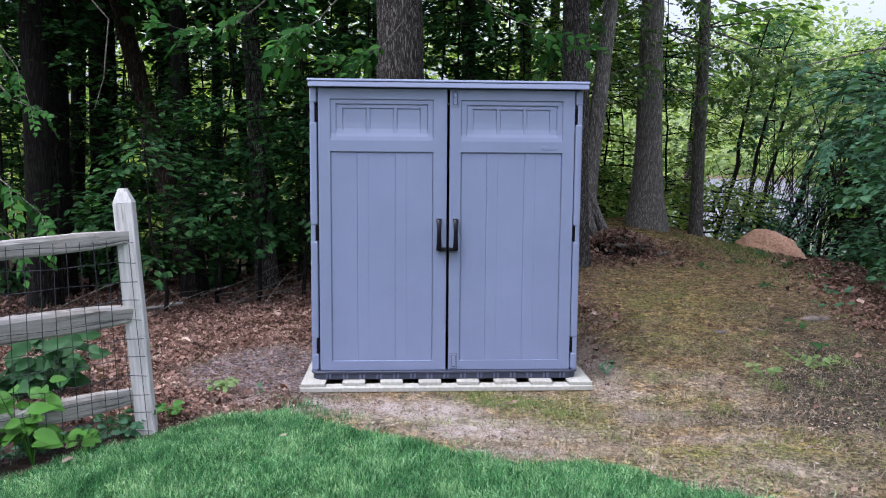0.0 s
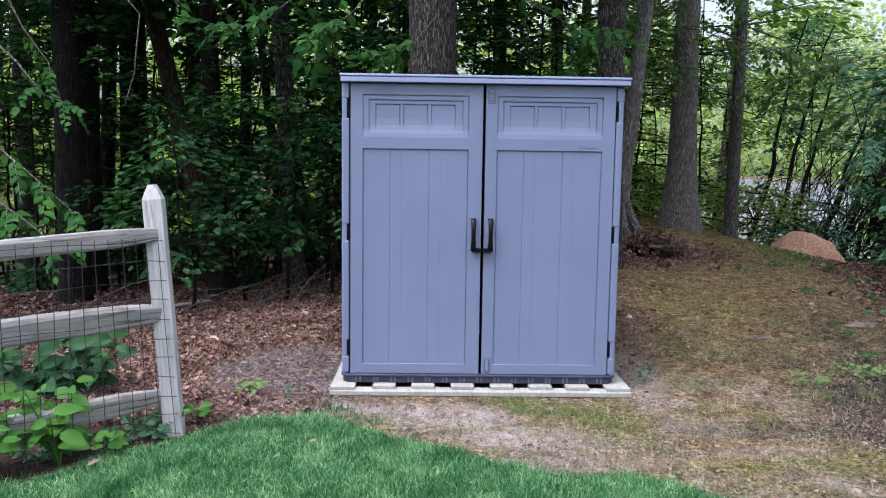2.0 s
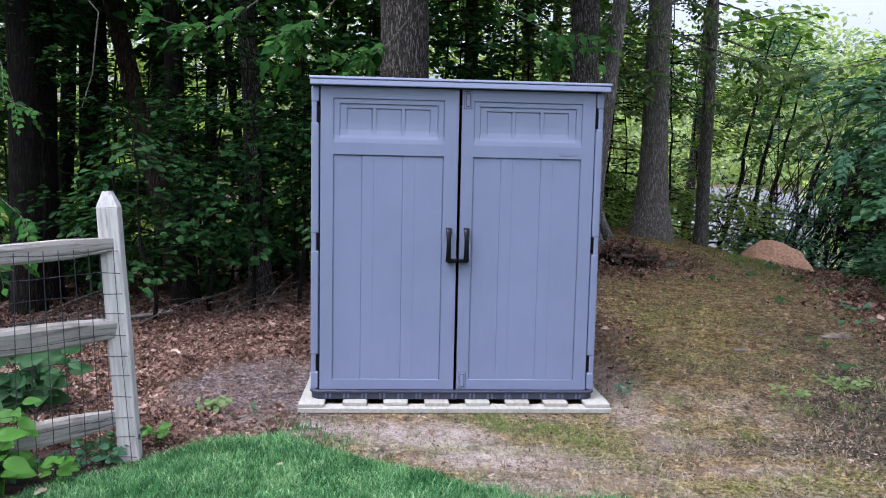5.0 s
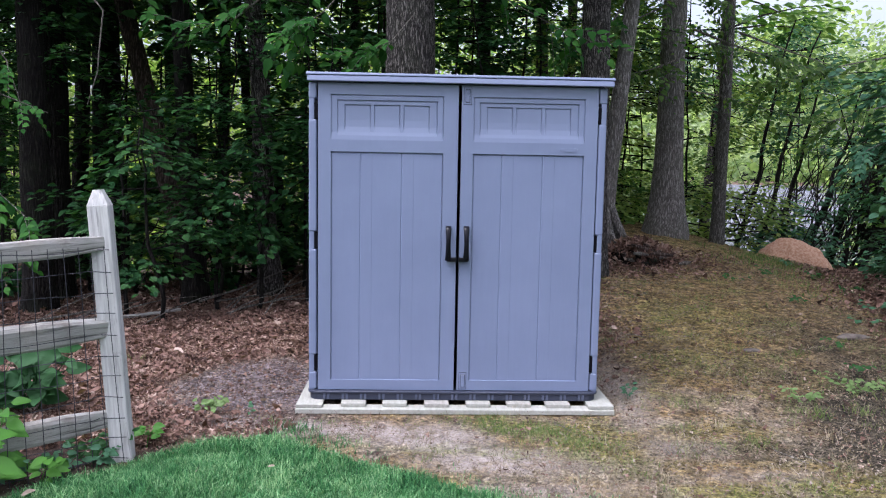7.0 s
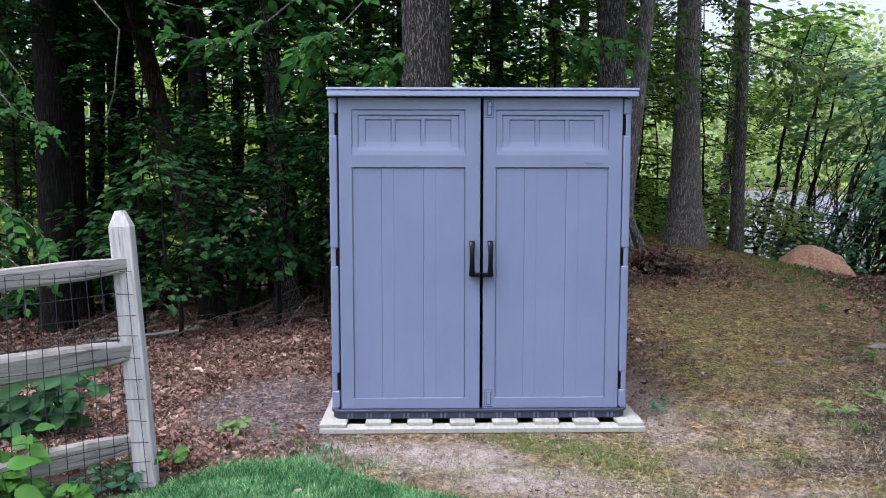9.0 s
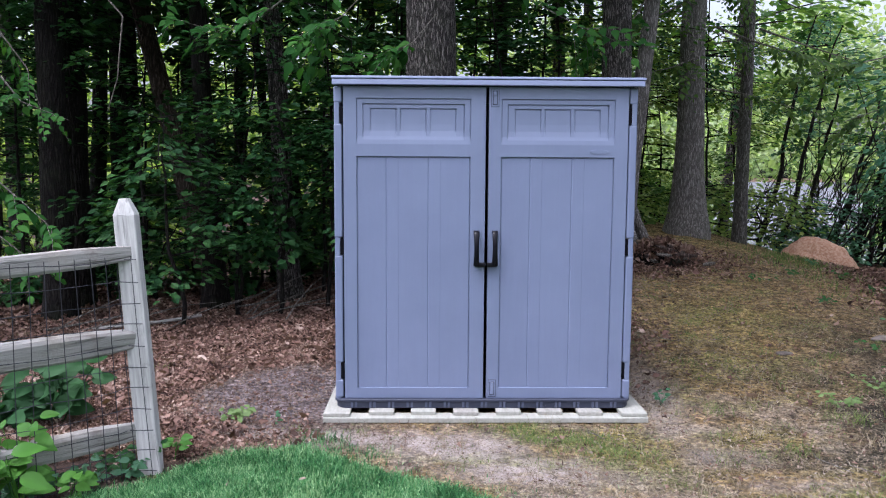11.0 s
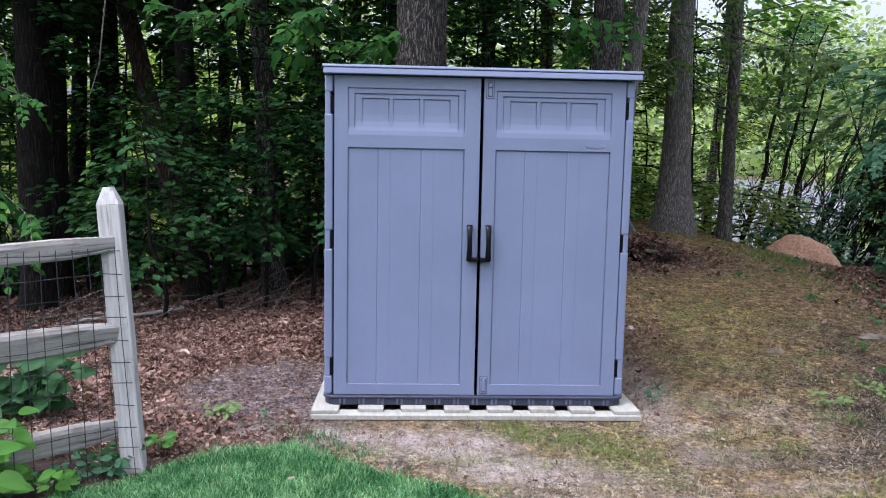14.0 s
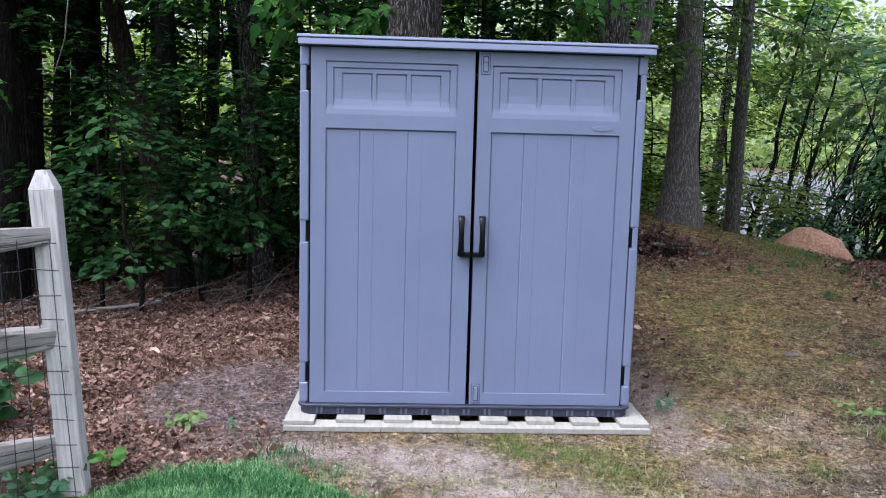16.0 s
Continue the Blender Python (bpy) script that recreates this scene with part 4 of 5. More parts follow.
# Some of these take the leaf colour brightened for sunlight.
for i, (x, y, tall, low) in enumerate(((3.0, 13.0, 4.2, 0.1), (4.5, 14.2, 4.2, 0.2), (2.5, 12.2, 4.4, 0.5), (5.9, 15.2, 4.6, 0.4), (7.6, 15.6, 4.8, 0.45), (3.6, 16.2, 4.6, 0.1), (8.8, 14.0, 4.4, 0.4), (2.8, 13.8, 5.2, 0.5), (5.5, 13.7, 1.0, 0.1), (6.1, 13.2, 0.9, 0.1), (4.6, 13.7, 0.9, 0.1), (3.3, 13.5, 1.0, 0.1), (4.0, 14.2, 3.0, 0.15), (3.5, 14.0, 3.2, 0.15), (4.5, 13.6, 4.8, 0.5))):
    sapling(x, y, tall, 24, 1.3, 84, 0.092, (LEAF_FAR, LEAF_MID, LEAF_MID, LEAF_FAR, LEAF_BLUE)[i % 5], 140 + i, "light green sapling at the wood's edge", low)
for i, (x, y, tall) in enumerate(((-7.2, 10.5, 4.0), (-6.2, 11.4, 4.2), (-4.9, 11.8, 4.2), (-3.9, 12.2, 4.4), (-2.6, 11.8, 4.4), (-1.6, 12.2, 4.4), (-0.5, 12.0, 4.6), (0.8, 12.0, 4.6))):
    sapling(x, y, tall, 24, 1.1, 60, 0.118, LEAF_SHADED, 210 + i, SHADED_SAP, 0.2)
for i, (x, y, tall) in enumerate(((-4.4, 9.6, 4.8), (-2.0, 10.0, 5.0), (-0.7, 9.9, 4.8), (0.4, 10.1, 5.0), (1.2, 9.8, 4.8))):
    sapling(x, y, tall, 22, 0.95, 60, 0.1, LEAF_SHADED, 310 + i, "tall thin sapling with layered leaves, shade put into their colour", 0.42)
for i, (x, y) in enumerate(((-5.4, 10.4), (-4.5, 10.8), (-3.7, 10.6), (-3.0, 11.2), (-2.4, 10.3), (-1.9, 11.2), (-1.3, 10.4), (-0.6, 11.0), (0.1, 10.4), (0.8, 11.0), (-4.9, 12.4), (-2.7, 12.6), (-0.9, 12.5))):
    sapling(x, y, 0.9 + 0.1 * (i % 4), 18, 0.6, 30, 0.11, LEAF_SHADED, 240 + i, "low seedling tree on the wood's floor, shade put into its leaf colour", 0.25)
# dark leaning stems by the mound
for i, (x, y, lx, tall) in enumerate(((5.75, 14.0, 0.2, 4.2), (5.95, 13.9, 0.23, 4.0), (6.3, 14.1, 0.2, 3.6), (6.75, 13.6, 0.22, 3.0), (7.0, 13.2, 0.3, 2.4), (7.3, 12.9, 0.34, 2.2), (7.2, 12.2, 0.3, 2.0), (7.5, 12.0, 0.36, 2.0), (7.0, 11.7, 0.34, 1.7), (7.7, 11.6, 0.3, 1.9), (6.9, 12.6, 0.2, 2.0), (5.2, 14.6, 0.25, 2.2), (7.9, 12.6, 0.4, 2.2), (7.4, 12.5, 0.25, 2.1), (7.75, 12.2, 0.3, 2.2), (6.75, 12.0, 0.3, 1.6))):
    sapling(x, y, tall, 9, 0.7, 44, 0.09, (LEAF_SHADED, LEAF_BLUE, LEAF_MID)[i % 3], 170 + i, "thin black leaning stem with sparse leaves", 0.5, None, (lx, 0), "leaning stems", STEM, 0.046 if i < 8 else 0.038)
for i, (x, y, tall) in enumerate(((6.2, 13.2, 0.7), (8.3, 11.9, 1.4), (7.0, 11.2, 0.6))):
    sapling(x, y, tall, 11, 0.5, 34, 0.065, LEAF_SHADED, 330 + i, "low dark undergrowth beside the soil mound", 0.15, None, (0, 0), "path-side undergrowth")
for i, (x, y, tall, low) in enumerate(((5.7, 8.8, 2.5, 0.62), (6.3, 9.8, 2.8, 0.6), (5.4, 7.6, 2.2, 0.6))):
    sapling(x, y, tall, 20, 0.95, 40, 0.12, LEAF_BLUE, 190 + i, "bluish-green leafy bush beside the path", low, 3.3)
for i, (x, y, tall) in enumerate(((4.55, 6.5, 1.1), (4.9, 7.2, 1.2), (5.3, 8.0, 1.2), (5.6, 9.0, 1.1), (6.3, 10.2, 0.7), (4.1, 5.4, 0.9), (5.0, 6.0, 2.4), (5.4, 6.6, 2.6))):
    sapling(x, y, tall, 20, 0.55, 32, 0.08, LEAF_BLUE if i % 2 else LEAF_SHADED, 195 + i, "low bluish-green undergrowth beside the path", 0.2, None, (0, 0), "path-side undergrowth")

# Unseen saplings, added off to the right to shade the path's edge.
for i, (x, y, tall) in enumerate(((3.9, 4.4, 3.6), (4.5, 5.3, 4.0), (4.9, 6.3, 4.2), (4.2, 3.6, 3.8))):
    sapling(x, y, tall, 34, 0.95, 60, 0.12, LEAF_SHADED, 270 + i, "tall dark leafy sapling, added out of view to shade the path", 0.35, None, (0.05, 0), "path-side undergrowth")

# far woods beyond the crest
def far_woods(n, seed, west, east, material):
    rng = np.random.default_rng(seed)
    c = np.stack([rng.uniform(west, east, 900), rng.uniform(22, 40, 900), rng.uniform(-1, 11, 900)], -1)
    x, y, z = c.T
    top = 1.0 + (y - 22) * 0.75 + 1.2 * np.sin(x * 0.9) + rng.normal(0, 0.7, len(x))
    top = np.minimum(top, np.where(x > 5, 8.3 + 0.6 * np.sin(x * 1.3), 9.5))
    opening = (x > 10.0 + (y - 28) * 0.36) & (x < 16.5 + (y - 28) * 0.6) & (z < 1.6)
    c = c[(z < top) & ~opening]
    pick = c[rng.integers(len(c), size=n)]
    pos = pick + rng.normal(0, 1, (n, 3)) * np.array([0.8, 0.8, 0.4])
    dirs = rng.normal(0, 1, (n, 3))
    dirs[:, 2] = -np.abs(dirs[:, 2]) * 0.5
    ups = np.stack([rng.normal(0, 0.5, n), rng.normal(0, 0.5, n) - 0.3, np.ones(n)], -1)
    return leaves("woods", pos, dirs, ups, 0.26 * rng.uniform(0.6, 1.3, n), material, 0.7)


tagged(new("distant_woods", far_woods(60000, 5, -30, 4, LEAF_FAR)), "leafy woods far behind the dark trees, sunlight put into their colour", "woods", kind="stuff")
tagged(new("distant_woods", far_woods(80000, 6, 4, 36, LEAF_HAZY)), "woods beyond the pond, haze and sunlight put into their colour", "woods", kind="stuff")

# ---- small plants and litter ----
def blades(name, x, y, length, lean, material, rng, width=0.006):
    n = len(x)
    z = on_ground(x, y) - 0.004
    a = rng.uniform(0, 6.283, n)
    d = np.stack([np.cos(a), np.sin(a)], -1)
    b = rng.uniform(0, 6.283, n)
    s = np.stack([np.cos(b), np.sin(b), np.zeros(n)], -1) * (width * rng.uniform(0.6, 1.3, n))[:, None]
    p = np.stack([x, y, z], -1)
    ln = length[:, None]
    le = (lean * rng.uniform(0.2, 1.3, n))[:, None]
    m = p + np.concatenate([d * ln * le * 0.35, ln * 0.6], 1)
    t = p + np.concatenate([d * ln * le, ln * (1 - 0.35 * le)], 1)
    vs = np.stack([p - s, p + s, m + s * 0.8, m - s * 0.8, t + s * 0.15, t - s * 0.15], 1).reshape(-1, 3)
    k0 = np.arange(n)[:, None] * 6
    q = np.stack([k0 + np.array([[0, 1, 2, 3]]), k0 + np.array([[3, 2, 4, 5]])], 1).reshape(-1, 4)
    return quick_mesh(name, vs, q, material)


def lawn():
    rng = np.random.default_rng(21)
    n = 430000
    x, y = rng.uniform(-3.2, 2.8, n), rng.uniform(2.9, 4.8, n)
    e = lawn_edge(x) - wavy(x, y, 1.3, 5) * 0.06
    beyond = y - e
    keep = rng.uniform(size=n) < np.where(beyond < 0, 1.0, 0.5 * np.exp(-np.maximum(beyond, 0) / 0.05))
    keep &= rng.uniform(size=n) < smooth_step(2.9, 3.3, y) * smooth_step(-3.2, -2.6, x) * smooth_step(2.8, 2.2, x)
    x, y, beyond = x[keep], y[keep], beyond[keep]
    tuft = 1 + 0.45 * wavy(x, y, 1.1, 9)
    ln = rng.uniform(0.03, 0.068, len(x)) * np.clip(tuft, 0.5, 1.6) * np.where(beyond > 0, 0.6, 1.0)
    w = np.full(len(x), 0.0018)
    # thinner, broader blades away from the lawn's edge
    m = 60000
    x2, y2 = rng.normal(0, 3.2, m), 3.1 - np.abs(rng.normal(0, 2.6, m))
    ok = y2 < lawn_edge(x2) - 0.05
    x2, y2 = x2[ok], y2[ok]
    x, y = np.append(x, x2), np.append(y, y2)
    ln, w = np.append(ln, rng.uniform(0.05, 0.10, len(x2))), np.append(w, np.full(len(x2), 0.007))
    return blades("lawn", x, y, ln, np.full(len(x), 0.62), GRASS, rng, w)


tagged(new("lawn_grass", lawn()), "thick mown green lawn grass", "grass", kind="stuff")


def sparse_grass():
    rng = np.random.default_rng(22)
    cx, cy = rng.uniform(-1.2, 4.2, 420), rng.uniform(3.3, 9.5, 420)
    ok = (cy > lawn_edge(cx)) & ~((np.abs(cx - 0.13) < 0.98) & (cy > 4.92)) & ((cx > 0.3) | (cy < 4.9))
    cx, cy = cx[ok], cy[ok]
    t = rng.uniform(-0.1, 1.1, 60)
    cx, cy = np.append(cx, 0.3 + 0.55 * t + rng.normal(0, 0.09, 60)), np.append(cy, 4.84 - 0.42 * t + rng.normal(0, 0.06, 60))
    i = rng.integers(len(cx), size=9000)
    x, y = cx[i] + rng.normal(0, 0.05, 9000), cy[i] + rng.normal(0, 0.05, 9000)
    ok = ~((np.abs(x - 0.135) < 0.95) & (y > 4.955) & (y < 6.4))
    x, y = x[ok], y[ok]
    return blades("tufts", x, y, rng.uniform(0.015, 0.05, len(x)), np.full(len(x), 1.1), DRY_GRASS, rng, 0.0017)


tagged(new("sparse_grass", sparse_grass()), "thin yellowish grass tufts on mossy earth", "grass", kind="stuff")


def thatch():
    """Short dry strands that lie over the moss."""
    rng = np.random.default_rng(23)
    n = 120000
    x, y = rng.uniform(-1.5, 4.6, n), 3.2 + 7.0 * rng.uniform(size=n) ** 1.5
    keep = (y > lawn_edge(x) - 0.03) & ~((np.abs(x - 0.135) < 0.955) & (y > 4.95) & (y < 6.4)) & ((x > 0.9) | (y < 4.98))
    keep &= rng.uniform(size=n) < (0.55 + 0.5 * wavy(x, y, 0.8, 12)) * (1 - 0.5 * smooth_step(1.3, 2.6, x)) * np.where((x < 0.45) & (y > 4.1), 0.35, 1.0)
    x, y = x[keep], y[keep]
    return blades("thatch", x, y, rng.uniform(0.014, 0.045, len(x)), np.full(len(x), 1.9), STRAW, rng, 0.0014)


tagged(new("dry_thatch", thatch()), "fine dry straw and moss strands over the earth", "straw", kind="stuff")


def green_tufts():
    rng = np.random.default_rng(24)
    cx = np.append(rng.uniform(3.6, 5.6, 70), rng.normal(4.75, 0.3, 70))
    cy = np.append(rng.uniform(8.0, 11.8, 70), rng.normal(10.6, 0.45, 70))
    i = rng.integers(140, size=1500)
    x, y = cx[i] + rng.normal(0, 0.1, 1500), cy[i] + rng.normal(0, 0.1, 1500)
    return blades("green_tufts", x, y, rng.uniform(0.04, 0.1, 1500), np.full(1500, 0.9), DRY_GRASS, rng, 0.0035)


tagged(new("tall_grass_tufts", green_tufts()), "green grass tufts along the path's far edge", "grass", kind="stuff")


def scatter_leaves(name, n, zone, size, material, seed, lift=0.02, curl=0.3, bare=0.008):
    rng = np.random.default_rng(seed)
    x0, x1, y0, y1 = zone
    x, y = rng.uniform(x0, x1, n), rng.uniform(y0, y1, n)
    if material == DEAD:
        keep = rng.uniform(size=n) < litter_zone(x, y)[0] + bare * np.where((x < 0.45) & (y < 4.96), 0.25, 1.0)
    else:
        keep = rng.uniform(size=n) > 0.75 * smooth_step(1.8, 2.6, x)
    keep &= ~((np.abs(x - 0.135) < 0.98) & (y > 4.94) & (y < 6.42)) & (y > lawn_edge(x) + 0.05)
    x, y = x[keep], y[keep]
    n = len(x)
    a = rng.uniform(0, 6.283, n)
    pos = np.stack([x, y, on_ground(x, y) + rng.uniform(0.002, lift, n)], -1)
    dirs = np.stack([np.cos(a), np.sin(a), rng.normal(0, 0.35, n)], -1)
    ups = np.stack([rng.normal(0, 0.7, n), rng.normal(0, 0.7, n), np.ones(n)], -1)
    long = size * np.clip(np.exp(rng.normal(-0.15, 0.42, n)), 0.35, 2.2)
    return crumpled(name, pos, dirs, ups, long, material, rng.uniform(0.4, 0.85, (n, 1)), rng.normal(0.1, 1.0, (n, 1)) * curl, rng.normal(0.1, 0.35, (n, 1)), rng)


tagged(new("leaf_litter", scatter_leaves("litter", 180000, (-4.6, 6.8, 4.4, 12.0), 0.036, DEAD, 31, 0.035, 0.35, 0.003)), "thick layer of brown dead leaves", "dead leaves", kind="stuff")
tagged(new("leaf_fragments", scatter_leaves("fragments", 110000, (-3.6, -0.4, 4.4, 8.4), 0.018, DEAD, 37, 0.04, 0.3, 0.015)), "small broken bits of brown dead leaves", "dead leaves", kind="stuff")
tagged(new("leaf_litter", scatter_leaves("litter", 26000, (-9.5, -4.6, 3.5, 14.0), 0.075, DEAD, 33, 0.03, 0.35)), "brown dead leaves under the dark trees", "dead leaves", kind="stuff")
tagged(new("ground_debris", scatter_leaves("bits", 40000, (-1.9, 3.6, 3.3, 9.5), 0.012, BITS, 32, 0.008, 0.1)), "scattered tan leaf bits and chips", "debris", kind="stuff")

tagged(new("leaf_crumbs", scatter_leaves("crumbs", 60000, (-1.6, 4.6, 3.3, 10.5), 0.014, DEAD, 34, 0.006, 0.2, 0.4)), "small dark crumbs of dead leaves", "debris", kind="stuff")



def litter_strands():
    """Brown stalks and needles among the dead leaves."""
    rng = np.random.default_rng(35)
    n = 60000
    x, y = rng.uniform(-3.6, -0.3, n), rng.uniform(4.5, 9.0, n)
    keep = (rng.uniform(size=n) < litter_zone(x, y)[0] + 0.25) & (y > lawn_edge(x) + 0.05) & ~((np.abs(x - 0.135) < 0.98) & (y > 4.94) & (y < 6.42))
    x, y = x[keep], y[keep]
    return blades("strands", x, y, rng.uniform(0.02, 0.06, len(x)), np.full(len(x), 1.9), DEAD, rng, 0.0016)


def dry_sticks():
    """Fine broken stalks scattered over the bare earth."""
    rng = np.random.default_rng(36)
    n = 5000
    x, y = rng.uniform(-0.9, 4.4, n), 3.5 + 7.0 * rng.uniform(size=n) ** 1.4
    keep = (y > lawn_edge(x) + 0.03) & ~((np.abs(x - 0.135) < 0.98) & (y > 4.94) & (y < 6.42)) & ((x > 0.9) | (y < 4.94))
    x, y = x[keep], y[keep]
    return blades("sticks", x, y, rng.uniform(0.03, 0.085, len(x)), np.full(len(x), 2.2), BITS, rng, 0.0016)


tagged(new("dry_sticks", dry_sticks()), "fine dry sticks scattered on bare earth", "debris", kind="stuff")
tagged(new("dead_stalks", litter_strands()), "thin brown stalks among the dead leaves", "debris", kind="stuff")


def tufts(places, n, spread, low, tall, material, seed, label, width=0.0014):
    """Loose tufts of thin blades on the bare earth."""
    rng = np.random.default_rng(seed)
    at = np.repeat(np.array(places), n, axis=0)
    m = len(at)
    me = blades("tufts", at[:, 0] + rng.normal(0, spread, m), at[:, 1] + rng.normal(0, spread * 0.8, m), rng.uniform(low, tall, m), np.full(m, 0.9), material, rng, width)
    return tagged(new("grass_tufts", me), label, "grass", kind="stuff")


tufts(((-2.2, 6.15), (-1.7, 4.6), (1.75, 4.5), (2.3, 4.95), (1.5, 5.05), (2.75, 6.1), (2.6, 5.0), (3.0, 5.4)), 60, 0.05, 0.03, 0.11, DRY_GRASS, 701, "thin greenish grass tufts on mossy earth")
tufts(((2.05, 4.12), (2.35, 5.7), (1.85, 5.3), (1.3, 4.25), (1.05, 4.0), (2.0, 6.4), (1.6, 4.75), (2.2, 4.6)), 55, 0.045, 0.03, 0.085, STRAW, 702, "small pale dry grass tufts on mossy earth")
tufts(((0.45, 4.8), (0.62, 4.7), (0.82, 4.5), (-0.05, 4.45)), 12, 0.05, 0.1, 0.2, STRAW, 703, "tall dry grass stalks beside the pallet", 0.001)
tufts(((-0.72, 4.62), (-0.62, 4.5), (-0.5, 4.42), (-0.8, 4.66)), 60, 0.05, 0.03, 0.09, GRASS, 704, "ragged green grass tufts at the lawn's corner", 0.0016)


def broad_leaf(end, way, up, size, material, rng, width=0.62):
    """One oval leaf with a pointed tip, a sunk rib and a wavy blade."""
    way, up = Vector(way).normalized(), Vector(up)
    side = way.cross(up).normalized()
    up = side.cross(way)
    rows, cols = 9, 7
    vs, fs = [], []
    bend, wave = rng.uniform(0.1, 0.35), rng.uniform(0, 6)
    for i in range(rows):
        t = i / (rows - 1)
        half = 0.5 * width * (math.sin(math.pi * t ** 0.8) ** 0.75) * (1 - 0.12 * t) if 0 < i < rows - 1 else 0.008
        for j in range(cols):
            s = j / (cols - 1) * 2 - 1
            z = 0.10 * abs(s) * half * 2 - bend * t * t + 0.018 * math.sin(9 * t + wave + 2 * s)
            vs.append(Vector(end) + size * (way * t + side * (s * half) + up * z))
    for i in range(rows - 1):
        for j in range(cols - 1):
            a = i * cols + j
            fs.append((a, a + 1, a + cols + 1, a + cols))
    return mesh_of("leaf", vs, fs, material, True)


def weed(name, x, y, n, size, spread, tall, material, seed, label, category="weed", face=0.8):
    """A small plant: a few stems from one root with broad leaves along them. face: how far the leaves tip forward."""
    rng = np.random.default_rng(seed)
    base = (x, y, float(on_ground(x, y)))
    ob = thing(name, pose(*base), label, category)
    lines, stems = [], max(2, n // 6)
    ends = []
    for i in range(stems):
        a, r = rng.uniform(0, 6.283), spread * rng.uniform(0.1, 1) ** 0.6
        ends.append(np.array([math.cos(a) * r, math.sin(a) * r, tall * rng.uniform(0.55, 1.0)]))
        lines.append(([(0, 0, -0.01), ends[-1] * np.array([0.45, 0.45, 0.5]), ends[-1]], [size * 0.035, size * 0.028, size * 0.012]))
    for i in range(n):
        tip = ends[i % stems]
        t = 1.0 if i < stems else rng.uniform(0.3, 0.95)
        at = tip * np.array([t ** 1.2, t ** 1.2, t])
        a = rng.uniform(0, 6.283)
        stalk = np.array([math.cos(a), math.sin(a) * 0.8, rng.uniform(0.0, 0.5)]) * size * rng.uniform(0.15, 0.45)
        lines.append(([at, at + stalk], [size * 0.016, size * 0.012]))
        way = (math.cos(a) + rng.normal(0, 0.2), math.sin(a) * 0.6 - 0.15 + rng.normal(0, 0.2), rng.uniform(-0.25, 0.4))
        up = (rng.normal(0, 0.25), rng.normal(-face, 0.3), 1.0)
        part("leaf", broad_leaf(at + stalk, way, up, size * rng.uniform(0.6, 1.2), material, rng), material, ob)
    v, q = tubes(lines, 5)
    tagged(part("stalk", quick_mesh("stalk", v, q, material, True), material, ob), kind="stuff")
    return ob


weed("seedling_patch", -1.29, 4.96, 26, 0.05, 0.085, 0.11, LEAF_WEED, 1, "small bright green seedlings on bare soil")
weed("seedling_patch", -1.07, 4.90, 7, 0.035, 0.05, 0.06, LEAF_BLUE, 2, "tiny pale green seedlings on bare soil")
weed("small_weed", 1.24, 5.25, 18, 0.035, 0.06, 0.10, LEAF_BLUE, 3, "small green weed beside the pallet")
weed("low_weed", 2.33, 5.15, 40, 0.034, 0.14, 0.08, LEAF_WEED, 4, "low green weed on mossy earth")
weed("low_weed", 2.75, 5.35, 70, 0.038, 0.24, 0.13, LEAF_WEED, 5, "low green weed on mossy earth")
weed("broadleaf_plant", -2.3, 4.95, 44, 0.15, 0.2, 0.38, LEAF_DEEP, 6, "broad dark green leaves behind the fence", "weed", 1.5)
weed("broadleaf_plant", -2.56, 4.88, 40, 0.15, 0.2, 0.28, LEAF_DEEP, 16, "broad dark green leaves behind the fence", "weed", 1.5)
weed("broadleaf_plant", -2.95, 4.8, 22, 0.15, 0.34, 0.45, LEAF_SHADED, 7, "broad green leaves behind the fence")
weed("leafy_shrub", -1.93, 3.84, 46, 0.11, 0.17, 0.42, LEAF_BRIGHT, 8, "bright green leafy shrub at the fence foot", "shrub")
weed("leafy_shrub", -2.2, 3.72, 44, 0.105, 0.19, 0.36, LEAF_BRIGHT, 9, "bright green leafy shrub at the fence foot", "shrub")
weed("leafy_shrub", -1.78, 3.94, 16, 0.07, 0.14, 0.15, LEAF_BRIGHT, 10, "low bright green shoots at the fence foot", "shrub")
for i, (x, y) in enumerate(((-1.75, 4.08), (-1.9, 3.98), (-2.05, 3.9), (-2.25, 3.75), (-2.4, 3.6), (-1.66, 4.2))):
    weed("low_weed", x, y, 46, 0.05, 0.17, 0.13, LEAF_SHADED if i % 2 else LEAF_BLUE, 80 + i, "small dark weeds along the fence foot")
weed("low_weed", -1.62, 4.14, 16, 0.055, 0.12, 0.10, LEAF_BLUE, 11, "small greyish weeds at the post's foot")
weed("low_weed", -1.47, 4.40, 10, 0.06, 0.06, 0.16, LEAF_BRIGHT, 12, "small green weed behind the post")
for i, (x, y, s) in enumerate(((4.43, 8.36, 0.11), (4.3, 7.6, 0.12), (3.94, 9.07, 0.09), (3.66, 7.71, 0.08), (3.84, 7.0, 0.1), (4.6, 9.3, 0.1), (3.3, 8.6, 0.08), (4.9, 10.4, 0.1), (3.2, 6.2, 0.07), (3.0, 5.7, 0.08))):
    weed("low_weed", x, y, 14, s * 0.55, 0.2, 0.10, LEAF_BLUE if i % 3 == 1 else LEAF_SHADED, 60 + i, "low green weeds among dead leaves by the path")


